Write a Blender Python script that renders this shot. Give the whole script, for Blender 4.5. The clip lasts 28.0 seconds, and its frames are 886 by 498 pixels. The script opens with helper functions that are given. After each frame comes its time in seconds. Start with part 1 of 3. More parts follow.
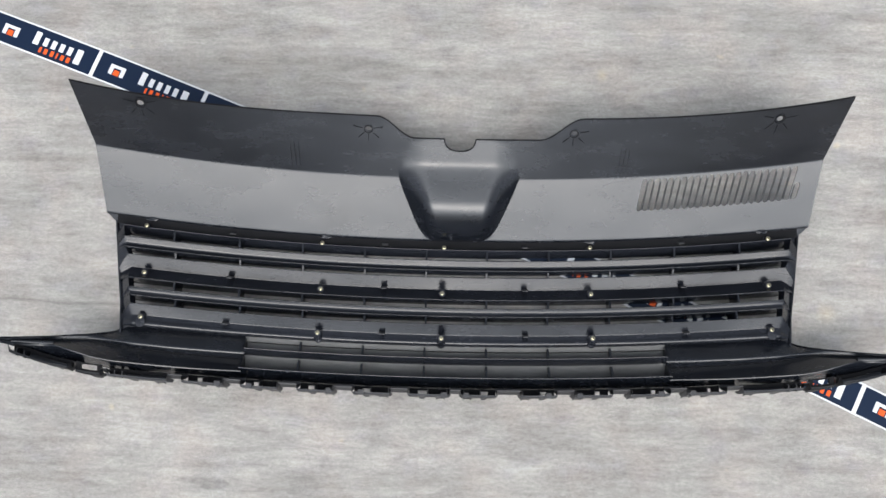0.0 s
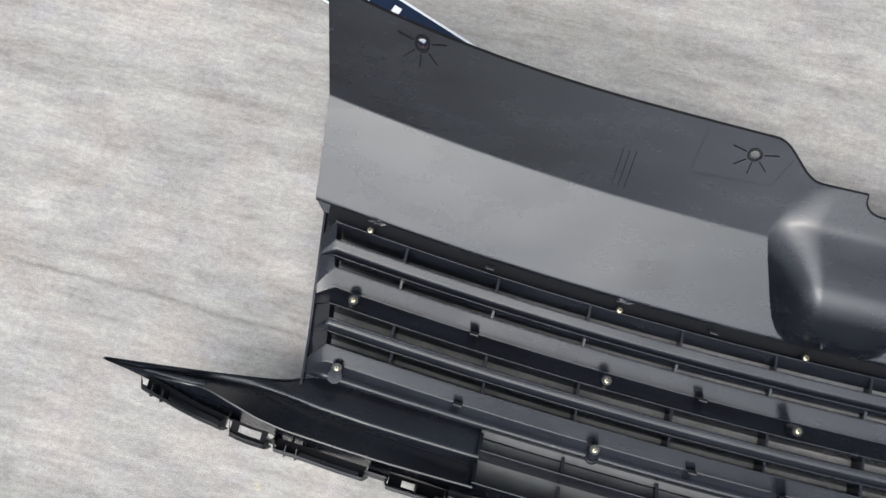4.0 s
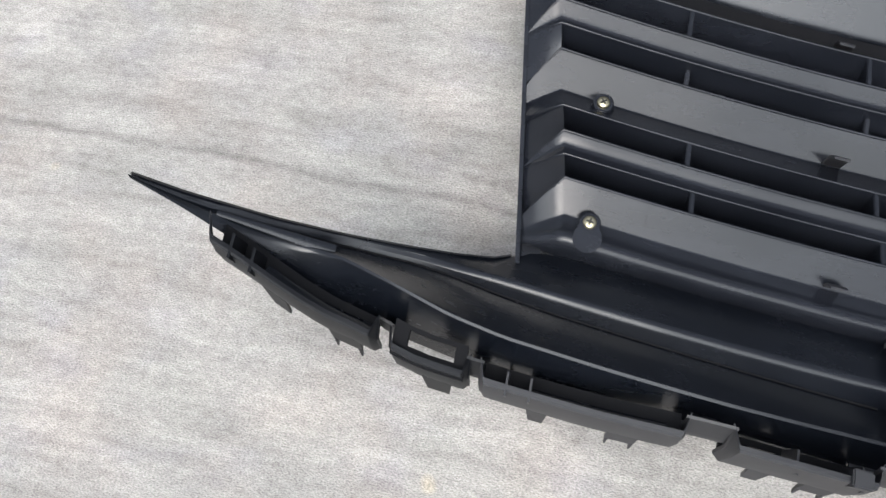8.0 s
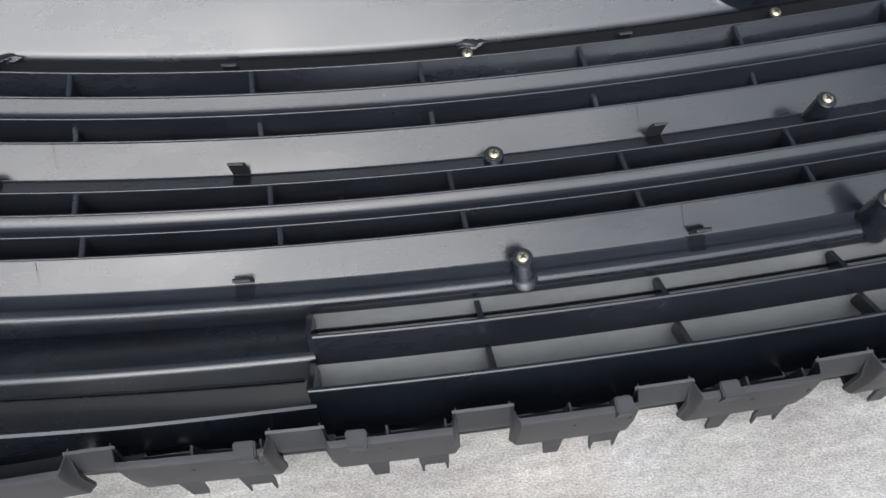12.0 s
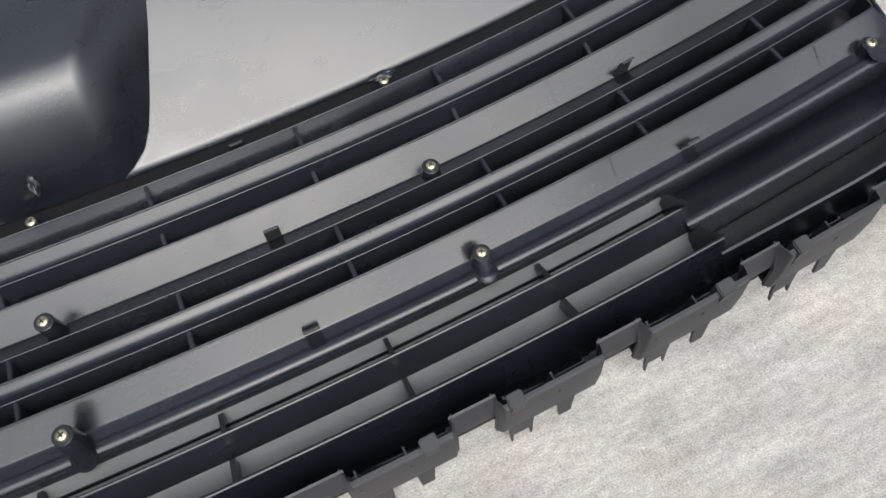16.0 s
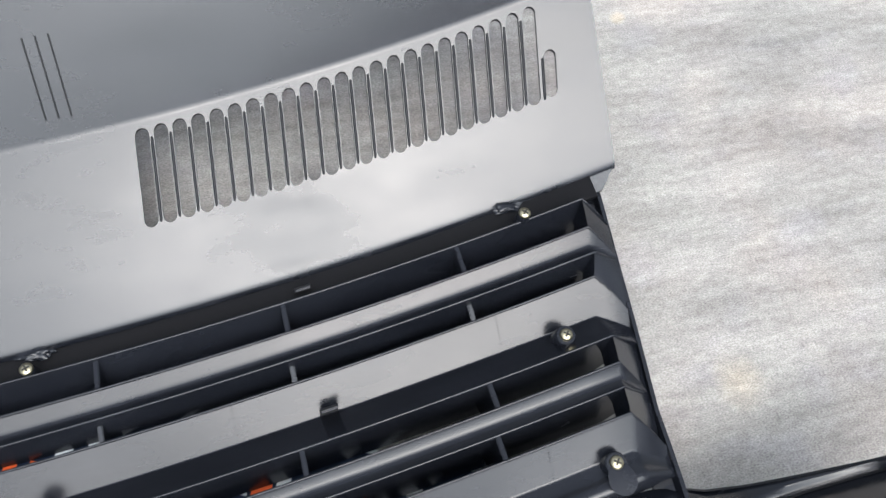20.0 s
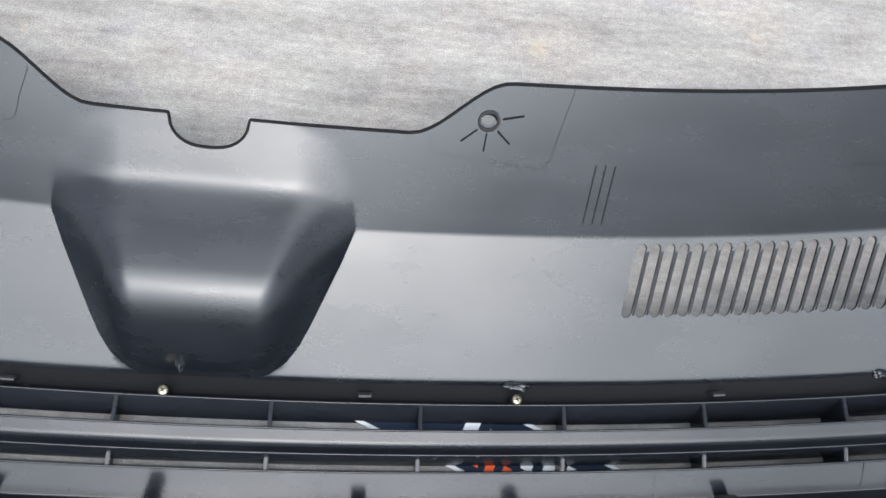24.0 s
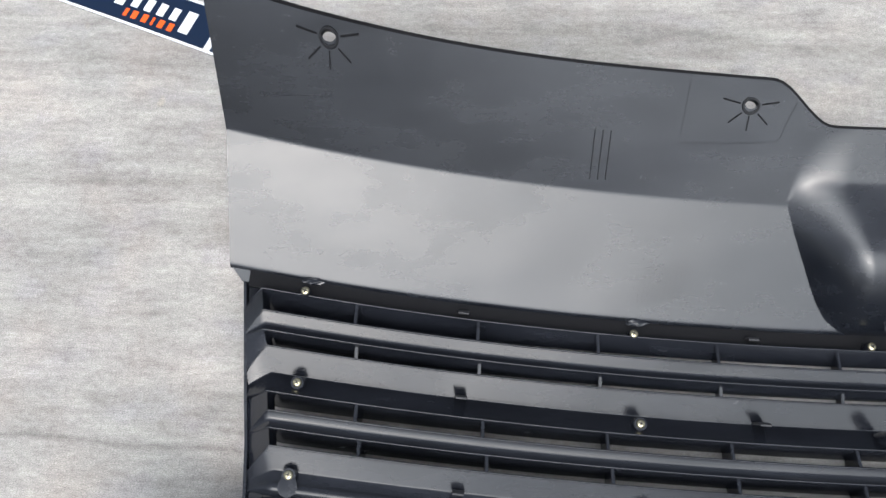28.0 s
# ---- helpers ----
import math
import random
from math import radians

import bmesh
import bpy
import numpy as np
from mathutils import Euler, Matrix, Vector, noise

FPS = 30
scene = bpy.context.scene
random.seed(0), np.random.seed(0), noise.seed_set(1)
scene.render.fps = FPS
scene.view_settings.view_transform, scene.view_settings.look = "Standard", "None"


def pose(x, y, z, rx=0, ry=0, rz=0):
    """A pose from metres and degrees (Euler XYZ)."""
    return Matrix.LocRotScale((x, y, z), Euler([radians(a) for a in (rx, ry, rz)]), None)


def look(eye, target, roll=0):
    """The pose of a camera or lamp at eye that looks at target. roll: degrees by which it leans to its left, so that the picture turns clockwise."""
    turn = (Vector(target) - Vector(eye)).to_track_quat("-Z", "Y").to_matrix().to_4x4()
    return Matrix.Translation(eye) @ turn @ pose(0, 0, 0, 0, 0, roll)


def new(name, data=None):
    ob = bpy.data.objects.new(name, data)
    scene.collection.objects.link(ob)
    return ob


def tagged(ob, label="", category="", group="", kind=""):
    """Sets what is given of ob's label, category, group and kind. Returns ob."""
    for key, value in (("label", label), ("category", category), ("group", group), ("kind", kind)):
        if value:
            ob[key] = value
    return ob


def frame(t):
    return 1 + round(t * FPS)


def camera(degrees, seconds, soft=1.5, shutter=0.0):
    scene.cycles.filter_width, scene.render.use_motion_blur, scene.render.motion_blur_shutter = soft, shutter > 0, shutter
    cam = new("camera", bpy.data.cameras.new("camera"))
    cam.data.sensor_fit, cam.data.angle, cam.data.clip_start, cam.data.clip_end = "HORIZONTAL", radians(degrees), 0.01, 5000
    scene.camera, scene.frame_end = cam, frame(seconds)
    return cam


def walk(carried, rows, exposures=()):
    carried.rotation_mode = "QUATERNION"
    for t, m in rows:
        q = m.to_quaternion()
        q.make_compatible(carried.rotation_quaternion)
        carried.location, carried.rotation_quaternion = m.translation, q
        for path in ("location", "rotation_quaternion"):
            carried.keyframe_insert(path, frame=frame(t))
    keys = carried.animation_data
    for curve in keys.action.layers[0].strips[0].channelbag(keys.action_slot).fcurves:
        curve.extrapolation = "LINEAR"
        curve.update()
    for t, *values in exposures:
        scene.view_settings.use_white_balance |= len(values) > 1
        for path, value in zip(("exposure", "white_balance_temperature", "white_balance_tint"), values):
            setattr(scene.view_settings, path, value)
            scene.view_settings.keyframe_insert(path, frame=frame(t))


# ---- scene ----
cam = camera(60.2, 28.0)
PATH = [
    (0, (-0.014, -0.118, 1.201), (-0.027, 0.162, -0.779), -1.5),
    (0.5, (-0.052, -0.115, 1.132), (-0.078, 0.156, -0.849), -6.0),
    (1, (-0.129, -0.079, 1.085), (-0.17, 0.147, -0.902), -13.7),
    (1.5, (-0.245, -0.047, 1.043), (-0.276, 0.159, -0.947), -15.1),
    (2, (-0.33, -0.015, 0.978), (-0.345, 0.175, -1.013), -12.5),
    (2.5, (-0.363, 0.008, 0.899), (-0.375, 0.171, -1.094), -10.2),
    (4.5, (-0.337, -0.061, 0.779), (-0.542, 0.244, -1.187), -13.9),
    (5, (-0.357, -0.075, 0.739), (-0.591, 0.219, -1.226), -15.1),
    (5.5, (-0.394, -0.094, 0.688), (-0.636, 0.17, -1.28), -20.4),
    (6, (-0.436, -0.107, 0.641), (-0.658, 0.107, -1.335), -29.6),
    (6.5, (-0.463, -0.115, 0.586), (-0.67, 0.097, -1.392), -34.1),
    (7, (-0.463, -0.144, 0.516), (-0.704, 0.149, -1.447), -30.1),
    (7.5, (-0.471, -0.168, 0.457), (-0.775, 0.228, -1.48), -27.0),
    (8, (-0.48, -0.182, 0.419), (-0.785, 0.3, -1.498), -21.6),
    (8.5, (-0.452, -0.189, 0.409), (-0.786, 0.388, -1.476), -20.2),
    (9, (-0.429, -0.201, 0.406), (-0.761, 0.464, -1.451), -18.5),
    (9.5, (-0.404, -0.205, 0.407), (-0.691, 0.504, -1.441), -16.7),
    (10, (-0.365, -0.211, 0.4), (-0.602, 0.541, -1.438), -15.2),
    (10.5, (-0.335, -0.215, 0.399), (-0.508, 0.553, -1.44), -13.4),
    (11, (-0.318, -0.217, 0.398), (-0.404, 0.551, -1.447), -10.2),
    (11.5, (-0.291, -0.217, 0.394), (-0.292, 0.546, -1.455), -7.1),
    (12, (-0.266, -0.22, 0.394), (-0.174, 0.539, -1.454), -3.6),
    (12.5, (-0.233, -0.225, 0.396), (-0.049, 0.525, -1.449), -0.6),
    (14.5, (-0.076, -0.245, 0.428), (0.347, 0.482, -1.386), 0.6),
    (15, (-0.008, -0.236, 0.428), (0.41, 0.48, -1.393), 0.4),
    (15.5, (0.054, -0.228, 0.418), (0.432, 0.503, -1.405), -0.8),
    (16, (0.12, -0.232, 0.417), (0.453, 0.518, -1.407), -0.8),
    (16.5, (0.18, -0.244, 0.413), (0.486, 0.502, -1.417), 1.5),
    (17, (0.232, -0.269, 0.407), (0.553, 0.484, -1.417), 5.4),
    (17.5, (0.288, -0.268, 0.408), (0.658, 0.477, -1.41), 10.3),
    (18, (0.331, -0.256, 0.415), (0.761, 0.508, -1.382), 13.4),
    (18.5, (0.353, -0.22, 0.422), (0.819, 0.536, -1.37), 15.6),
    (19, (0.356, -0.181, 0.412), (0.826, 0.599, -1.368), 15.0),
    (19.5, (0.347, -0.142, 0.403), (0.798, 0.65, -1.377), 14.1),
    (20, (0.338, -0.101, 0.406), (0.765, 0.7, -1.376), 13.7),
    (20.5, (0.334, -0.06, 0.445), (0.751, 0.741, -1.34), 14.5),
    (22.5, (0.236, -0.013, 0.527), (0.641, 0.669, -1.309), 26.3),
    (23, (0.193, -0.014, 0.522), (0.56, 0.661, -1.325), 26.9),
    (23.5, (0.135, -0.014, 0.524), (0.457, 0.652, -1.334), 26.8),
    (24, (0.082, -0.018, 0.519), (0.356, 0.639, -1.35), 25.5),
    (24.5, (0.02, -0.022, 0.52), (0.247, 0.625, -1.359), 22.8),
    (25, (-0.05, -0.017, 0.531), (0.136, 0.623, -1.355), 18.9),
    (25.5, (-0.115, -0.02, 0.546), (0.014, 0.608, -1.348), 13.2),
    (26, (-0.177, -0.051, 0.549), (-0.089, 0.586, -1.345), 8.9),
    (26.5, (-0.238, -0.054, 0.567), (-0.221, 0.593, -1.325), 2.8),
    (27, (-0.307, -0.054, 0.588), (-0.331, 0.612, -1.297), 0.1),
    (27.5, (-0.346, -0.07, 0.616), (-0.411, 0.616, -1.262), -3.0),
    (28, (-0.345, -0.098, 0.626), (-0.416, 0.586, -1.252), -3.9),
]
EXPOSURES = [(0, 0.24, 6430, 9.5), (5, 0.39, 6430, 9.5), (8, 0.49, 6430, 9.5), (11, 0.52, 6230, 9.5), (15, 0.47, 6580, 9.5), (20, 0.57, 6330, 9.5), (25, 0.74, 6280, 9.5), (26.5, 0.64, 6330, 9.5), (28, 0.49, 6380, 9.5)]
walk(cam, [(t, look(eye, target, roll)) for t, eye, target, roll in PATH], EXPOSURES)

# ---- world, sun ----
world = bpy.data.worlds.new("overcast_sky")
scene.world = world
world.use_nodes = True
wn, wl = world.node_tree.nodes, world.node_tree.links
sky = wn.new("ShaderNodeTexSky")
sky.sky_type, sky.sun_disc = "NISHITA", False
sky.sun_elevation, sky.sun_rotation = radians(62.5), radians(180)
sky.air_density, sky.dust_density, sky.ozone_density = 1.0, 4.0, 1.0
grey = wn.new("ShaderNodeHueSaturation")
grey.inputs["Saturation"].default_value = 0.45
# thick and thin places in the cloud cover
around = wn.new("ShaderNodeTexCoord")
cover = wn.new("ShaderNodeTexNoise")
cover.inputs["Scale"].default_value, cover.inputs["Detail"].default_value, cover.inputs["Roughness"].default_value = 2.3, 3.0, 0.5
wl.new(around.outputs["Generated"], cover.inputs["Vector"])
thin = wn.new("ShaderNodeMapRange")
thin.inputs["From Min"].default_value, thin.inputs["From Max"].default_value = 0.34, 0.66
thin.inputs["To Min"].default_value, thin.inputs["To Max"].default_value = 0.50, 2.3
wl.new(cover.outputs["Fac"], thin.inputs["Value"])
# an overcast sky is brightest overhead
height = wn.new("ShaderNodeSeparateXYZ")
wl.new(around.outputs["Generated"], height.inputs[0])
dome = wn.new("ShaderNodeMapRange")
dome.inputs["To Min"].default_value, dome.inputs["To Max"].default_value = 0.36, 0.98
wl.new(height.outputs["Z"], dome.inputs["Value"])
both = wn.new("ShaderNodeMath")
both.operation = "MULTIPLY"
wl.new(thin.outputs[0], both.inputs[0])
wl.new(dome.outputs[0], both.inputs[1])
cloud_mix = wn.new("ShaderNodeMix")
cloud_mix.data_type, cloud_mix.blend_type = "RGBA", "MULTIPLY"
cloud_mix.inputs[0].default_value = 1.0
wl.new(both.outputs[0], cloud_mix.inputs[7])
wl.new(sky.outputs[0], grey.inputs["Color"])
wl.new(grey.outputs[0], cloud_mix.inputs[6])
wl.new(cloud_mix.outputs[2], wn["Background"].inputs["Color"])
wn["Background"].inputs["Strength"].default_value = 0.15
sun = new("sun", bpy.data.lights.new("sun", "SUN"))
sun.data.energy, sun.data.angle, sun.data.color = 1.75, radians(72), (0.87, 0.95, 1.0)
sun.matrix_world = look((0.0, -1.25, 2.4), (0, 0, 0))


# ---- materials ----
def material(name, colour, rough, spec=0.5, metal=0.0):
    m = bpy.data.materials.new(name)
    m.use_nodes = True
    n, l = m.node_tree.nodes, m.node_tree.links
    b = n["Principled BSDF"]
    b.inputs["Base Color"].default_value = (*colour, 1)
    b.inputs["Roughness"].default_value = rough
    b.inputs["Specular IOR Level"].default_value = spec
    b.inputs["Metallic"].default_value = metal
    return m, n, l, b


def noise_node(n, l, coord, scale, detail=4.0, rough=0.55, stretch=(1, 1, 1)):
    mp = n.new("ShaderNodeMapping")
    mp.inputs["Scale"].default_value = stretch
    l.new(coord, mp.inputs["Vector"])
    t = n.new("ShaderNodeTexNoise")
    t.inputs["Scale"].default_value, t.inputs["Detail"].default_value, t.inputs["Roughness"].default_value = scale, detail, rough
    l.new(mp.outputs[0], t.inputs["Vector"])
    return t


def ramp_node(n, l, value, stops):
    r = n.new("ShaderNodeValToRGB")
    e = r.color_ramp.elements
    while len(e) < len(stops):
        e.new(0.5)
    for one, (p, c) in zip(e, stops):
        one.position, one.color = p, (*c, 1)
    l.new(value, r.inputs[0])
    return r


def mix_node(n, l, how, a, b, f):
    m = n.new("ShaderNodeMix")
    m.data_type, m.blend_type = "RGBA", how
    m.inputs[0].default_value = f if isinstance(f, float) else 0.5
    if not isinstance(f, float):
        l.new(f, m.inputs[0])
    l.new(a, m.inputs[6])
    l.new(b, m.inputs[7])
    return m.outputs[2]


def plastic(name, colour, rough, spread, spec=0.5, bump=0.02, waves=0.0075):
    """Moulded black plastic: cloudy gloss, dust, fine moulded grain."""
    m, n, l, b = material(name, colour, rough, spec)
    tc = n.new("ShaderNodeTexCoord").outputs["Object"]
    cloud = noise_node(n, l, tc, 9.0, 5.0, 0.6)
    smear = noise_node(n, l, tc, 40.0, 6.0, 0.65, (0.35, 1, 1))
    mr = n.new("ShaderNodeMapRange")
    mr.inputs["From Min"].default_value, mr.inputs["From Max"].default_value = 0.3, 0.7
    mr.inputs["To Min"].default_value, mr.inputs["To Max"].default_value = rough - spread, rough + spread
    ad = n.new("ShaderNodeMath")
    ad.operation = "MULTIPLY_ADD"
    ad.inputs[1].default_value, ad.inputs[2].default_value = 0.5, 0.0
    l.new(smear.outputs["Fac"], ad.inputs[0])
    half = n.new("ShaderNodeMath")
    half.operation = "MULTIPLY_ADD"
    half.inputs[1].default_value = 0.5
    l.new(cloud.outputs["Fac"], half.inputs[0])
    l.new(ad.outputs[0], half.inputs[2])
    l.new(half.outputs[0], mr.inputs["Value"])
    scuff = noise_node(n, l, tc, 34.0, 7.0, 0.72, (0.6, 1, 1))
    worn = n.new("ShaderNodeMapRange")
    worn.inputs["From Min"].default_value, worn.inputs["From Max"].default_value = 0.57, 0.76
    worn.inputs["To Max"].default_value = 0.08
    l.new(scuff.outputs["Fac"], worn.inputs["Value"])
    total = n.new("ShaderNodeMath")
    l.new(mr.outputs[0], total.inputs[0])
    l.new(worn.outputs[0], total.inputs[1])
    l.new(total.outputs[0], b.inputs["Roughness"])
    c2 = tuple(v * 1.7 + 0.002 for v in colour)
    dust = ramp_node(n, l, smear.outputs["Fac"], [(0.35, colour), (0.75, c2)])
    l.new(dust.outputs[0], b.inputs["Base Color"])
    grain = noise_node(n, l, tc, 900.0, 2.0, 0.5)
    bp = n.new("ShaderNodeBump")
    bp.inputs["Strength"].default_value, bp.inputs["Distance"].default_value = bump, 0.001
    l.new(grain.outputs["Fac"], bp.inputs["Height"])
    # slow waves left by shrinkage in the mould
    wave = noise_node(n, l, tc, 6.5, 2.0, 0.4, (0.7, 1, 1))
    sink = n.new("ShaderNodeBump")
    sink.inputs["Strength"].default_value, sink.inputs["Distance"].default_value = 0.5, waves
    l.new(wave.outputs["Fac"], sink.inputs["Height"])
    l.new(bp.outputs[0], sink.inputs["Normal"])
    l.new(sink.outputs[0], b.inputs["Normal"])
    return m


PANEL = plastic("satin_black_plastic", (0.0060, 0.0071, 0.0098), 0.25, 0.10, 0.72)
LATTICE = plastic("black_moulded_plastic", (0.0078, 0.0088, 0.0118), 0.21, 0.10, 0.46, 0.02, 0.014)
DEEP = plastic("deep_black_plastic", (0.0036, 0.0046, 0.0070), 0.25, 0.07, 0.60)
CLIP = plastic("dull_black_plastic", (0.019, 0.019, 0.021), 0.50, 0.06, 0.4)
GREY = plastic("satin_grey_plastic", (0.068, 0.068, 0.067), 0.48, 0.05, 0.35)
DULL = plastic("dull_dark_plastic", (0.0036, 0.0040, 0.0052), 0.46, 0.06, 0.28)
# matt black for joints; also paints shade in gaps, ribs and the rim
LINE, _, _, _ = material("matt_black_line_and_shade", (0.004, 0.004, 0.005), 0.75, 0.2)
BRASS, _, _, _ = material("yellow_zinc", (0.50, 0.45, 0.30), 0.30, 0.5, 1.0)
SLOT, _, _, _ = material("slot_shade", (0.02, 0.018, 0.012), 0.6)
NAVY, _, _, _ = material("navy_vinyl", (0.0048, 0.013, 0.034), 0.55, 0.15)
WHITE, _, _, _ = material("white_print", (0.68, 0.69, 0.70), 0.5, 0.2)
ORANGE, _, _, _ = material("orange_print", (0.72, 0.10, 0.015), 0.5, 0.2)


FOLD_SHADE = ((-0.73, -0.041, 0), -0.035)
STAINS = [((0.58, -0.038), 0.016, (1.16, 1.08, 0.96)), ((-0.89, -0.054), 0.026, (1.20, 1.11, 0.93)), ((0.233, 0.344), 0.010, (1.2, 1.12, 0.95)),
          ((-0.682, 0.015), 0.026, (0.86, 0.86, 0.88)), ((-0.640, -0.017), 0.022, (0.86, 0.86, 0.87))]


def carpet_material():
    m, n, l, b = material("grey_felt_carpet", (0.4, 0.39, 0.37), 0.95, 0.1)
    tc = n.new("ShaderNodeTexCoord").outputs["Object"]
    streak = noise_node(n, l, tc, 1.0, 5.0, 0.68, (15, 88, 1))
    broad = noise_node(n, l, tc, 1.0, 4.0, 0.6, (5.5, 13, 1))
    fine = noise_node(n, l, tc, 1150.0, 1.5, 0.6, (0.62, 1.1, 1))
    tuft = noise_node(n, l, tc, 190.0, 3.0, 0.7, (0.7, 1.2, 1))
    blot = noise_node(n, l, tc, 17.0, 6.0, 0.62, (0.85, 1.35, 1))
    tint = noise_node(n, l, tc, 13.0, 3.0, 0.5)
    cool = noise_node(n, l, tc, 19.0, 3.0, 0.5, (1, 1.6, 1))
    pale = noise_node(n, l, tc, 27.0, 1.0, 0.5)
    base = ramp_node(n, l, streak.outputs["Fac"], [(0.30, (0.288, 0.273, 0.256)), (0.50, (0.350, 0.332, 0.311)), (0.70, (0.414, 0.393, 0.370))])
    wide = ramp_node(n, l, broad.outputs["Fac"], [(0.34, (0.69, 0.69, 0.70)), (0.64, (1.13, 1.13, 1.12))])
    c = mix_node(n, l, "MULTIPLY", base.outputs[0], wide.outputs[0], 0.7)
    spots = ramp_node(n, l, blot.outputs["Fac"], [(0.30, (0.60, 0.60, 0.63)), (0.45, (1, 1, 1))])
    c = mix_node(n, l, "MULTIPLY", c, spots.outputs[0], 0.48)
    brushed = noise_node(n, l, tc, 1.0, 2.0, 0.45, (1.3, 24, 1))
    bands = ramp_node(n, l, brushed.outputs["Fac"], [(0.36, (0.90, 0.90, 0.895)), (0.62, (1.05, 1.05, 1.05))])
    c = mix_node(n, l, "MULTIPLY", c, bands.outputs[0], 0.85)
    warm = ramp_node(n, l, tint.outputs["Fac"], [(0.34, (0.985, 1.005, 0.99)), (0.5, (1.0, 1.0, 0.995)), (0.66, (1.035, 0.99, 0.965))])
    c = mix_node(n, l, "MULTIPLY", c, warm.outputs[0], 0.7)
    lilac = ramp_node(n, l, cool.outputs["Fac"], [(0.55, (1, 1, 1)), (0.70, (0.95, 0.95, 1.04))])
    c = mix_node(n, l, "MULTIPLY", c, lilac.outputs[0], 0.5)
    flecks = ramp_node(n, l, pale.outputs["Fac"], [(0.76, (1, 1, 1)), (0.82, (1.22, 1.13, 0.98))])
    c = mix_node(n, l, "MULTIPLY", c, flecks.outputs[0], 1.0)
    grain = ramp_node(n, l, fine.outputs["Fac"], [(0.30, (0.56, 0.56, 0.57)), (0.5, (0.98, 0.98, 0.98)), (0.72, (1.40, 1.40, 1.38))])
    c = mix_node(n, l, "MULTIPLY", c, grain.outputs[0], 0.68)
    lumps = ramp_node(n, l, tuft.outputs["Fac"], [(0.34, (0.72, 0.72, 0.72)), (0.66, (1.24, 1.24, 1.24))])
    c = mix_node(n, l, "MULTIPLY", c, lumps.outputs[0], 0.5)
    # single stains in the felt
    shake = noise_node(n, l, tc, 60.0, 3.0, 0.6)
    for place, reach, colour in STAINS:
        far = n.new("ShaderNodeVectorMath")
        far.operation = "DISTANCE"
        far.inputs[1].default_value = (*place, 0)
        l.new(tc, far.inputs[0])
        rough_edge = n.new("ShaderNodeMath")
        rough_edge.operation = "MULTIPLY_ADD"
        rough_edge.inputs[1].default_value = reach
        l.new(shake.outputs["Fac"], rough_edge.inputs[0])
        l.new(far.outputs["Value"], rough_edge.inputs[2])
        stain = ramp_node(n, l, rough_edge.outputs[0], [(reach * 0.6, colour), (reach * 1.7, (1, 1, 1))])
        c = mix_node(n, l, "MULTIPLY", c, stain.outputs[0], 0.9)
    # long soft fold beside the wing, its shade painted as a dark line
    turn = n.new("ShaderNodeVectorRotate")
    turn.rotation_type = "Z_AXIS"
    turn.inputs["Center"].default_value, turn.inputs["Angle"].default_value = FOLD_SHADE[0], -FOLD_SHADE[1]
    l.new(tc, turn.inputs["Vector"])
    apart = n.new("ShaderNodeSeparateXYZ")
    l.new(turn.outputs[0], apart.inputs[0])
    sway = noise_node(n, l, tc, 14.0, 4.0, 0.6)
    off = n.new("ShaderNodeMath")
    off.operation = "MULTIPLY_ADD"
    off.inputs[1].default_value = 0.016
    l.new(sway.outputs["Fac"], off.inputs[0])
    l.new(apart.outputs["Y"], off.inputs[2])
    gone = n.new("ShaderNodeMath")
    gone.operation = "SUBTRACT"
    gone.inputs[1].default_value = FOLD_SHADE[0][1] + 0.008
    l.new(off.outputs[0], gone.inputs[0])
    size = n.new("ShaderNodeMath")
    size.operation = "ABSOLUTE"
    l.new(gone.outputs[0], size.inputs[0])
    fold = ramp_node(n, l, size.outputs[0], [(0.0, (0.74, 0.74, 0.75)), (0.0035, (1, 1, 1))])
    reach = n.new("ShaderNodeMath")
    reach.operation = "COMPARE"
    reach.inputs[1].default_value, reach.inputs[2].default_value = FOLD_SHADE[0][0], 0.30
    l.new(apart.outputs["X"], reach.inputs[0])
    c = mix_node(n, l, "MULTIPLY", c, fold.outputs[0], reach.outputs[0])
    l.new(c, b.inputs["Base Color"])
    bp = n.new("ShaderNodeBump")
    bp.inputs["Strength"].default_value, bp.inputs["Distance"].default_value = 0.5, 0.002
    l.new(fine.outputs["Fac"], bp.inputs["Height"])
    l.new(bp.outputs[0], b.inputs["Normal"])
    return m


CARPET = carpet_material()


# ---- helpers ----
def part(name, bm, mat, parent, label="", smooth=40, weigh=False):
    me = bpy.data.meshes.new(name)
    bmesh.ops.recalc_face_normals(bm, faces=bm.faces[:])
    if smooth:
        lim = radians(smooth)
        for f in bm.faces:
            f.smooth = True
        for e in bm.edges:
            if len(e.link_faces) == 2 and e.calc_face_angle(0) > lim:
                e.smooth = False
    bm.to_mesh(me)
    bm.free()
    me.materials.append(mat)
    ob = new(name, me)
    if parent:
        ob.parent = parent
    if label:
        tagged(ob, label)
    if weigh:
        wn_mod = ob.modifiers.new("even_faces", "WEIGHTED_NORMAL")
        wn_mod.keep_sharp, wn_mod.weight = True, 60
    return ob


def ring_faces(bm, a, b, closed=True):
    n = len(a)
    for i in range(n if closed else n - 1):
        j = (i + 1) % n
        bm.faces.new((a[i], a[j], b[j], b[i]))


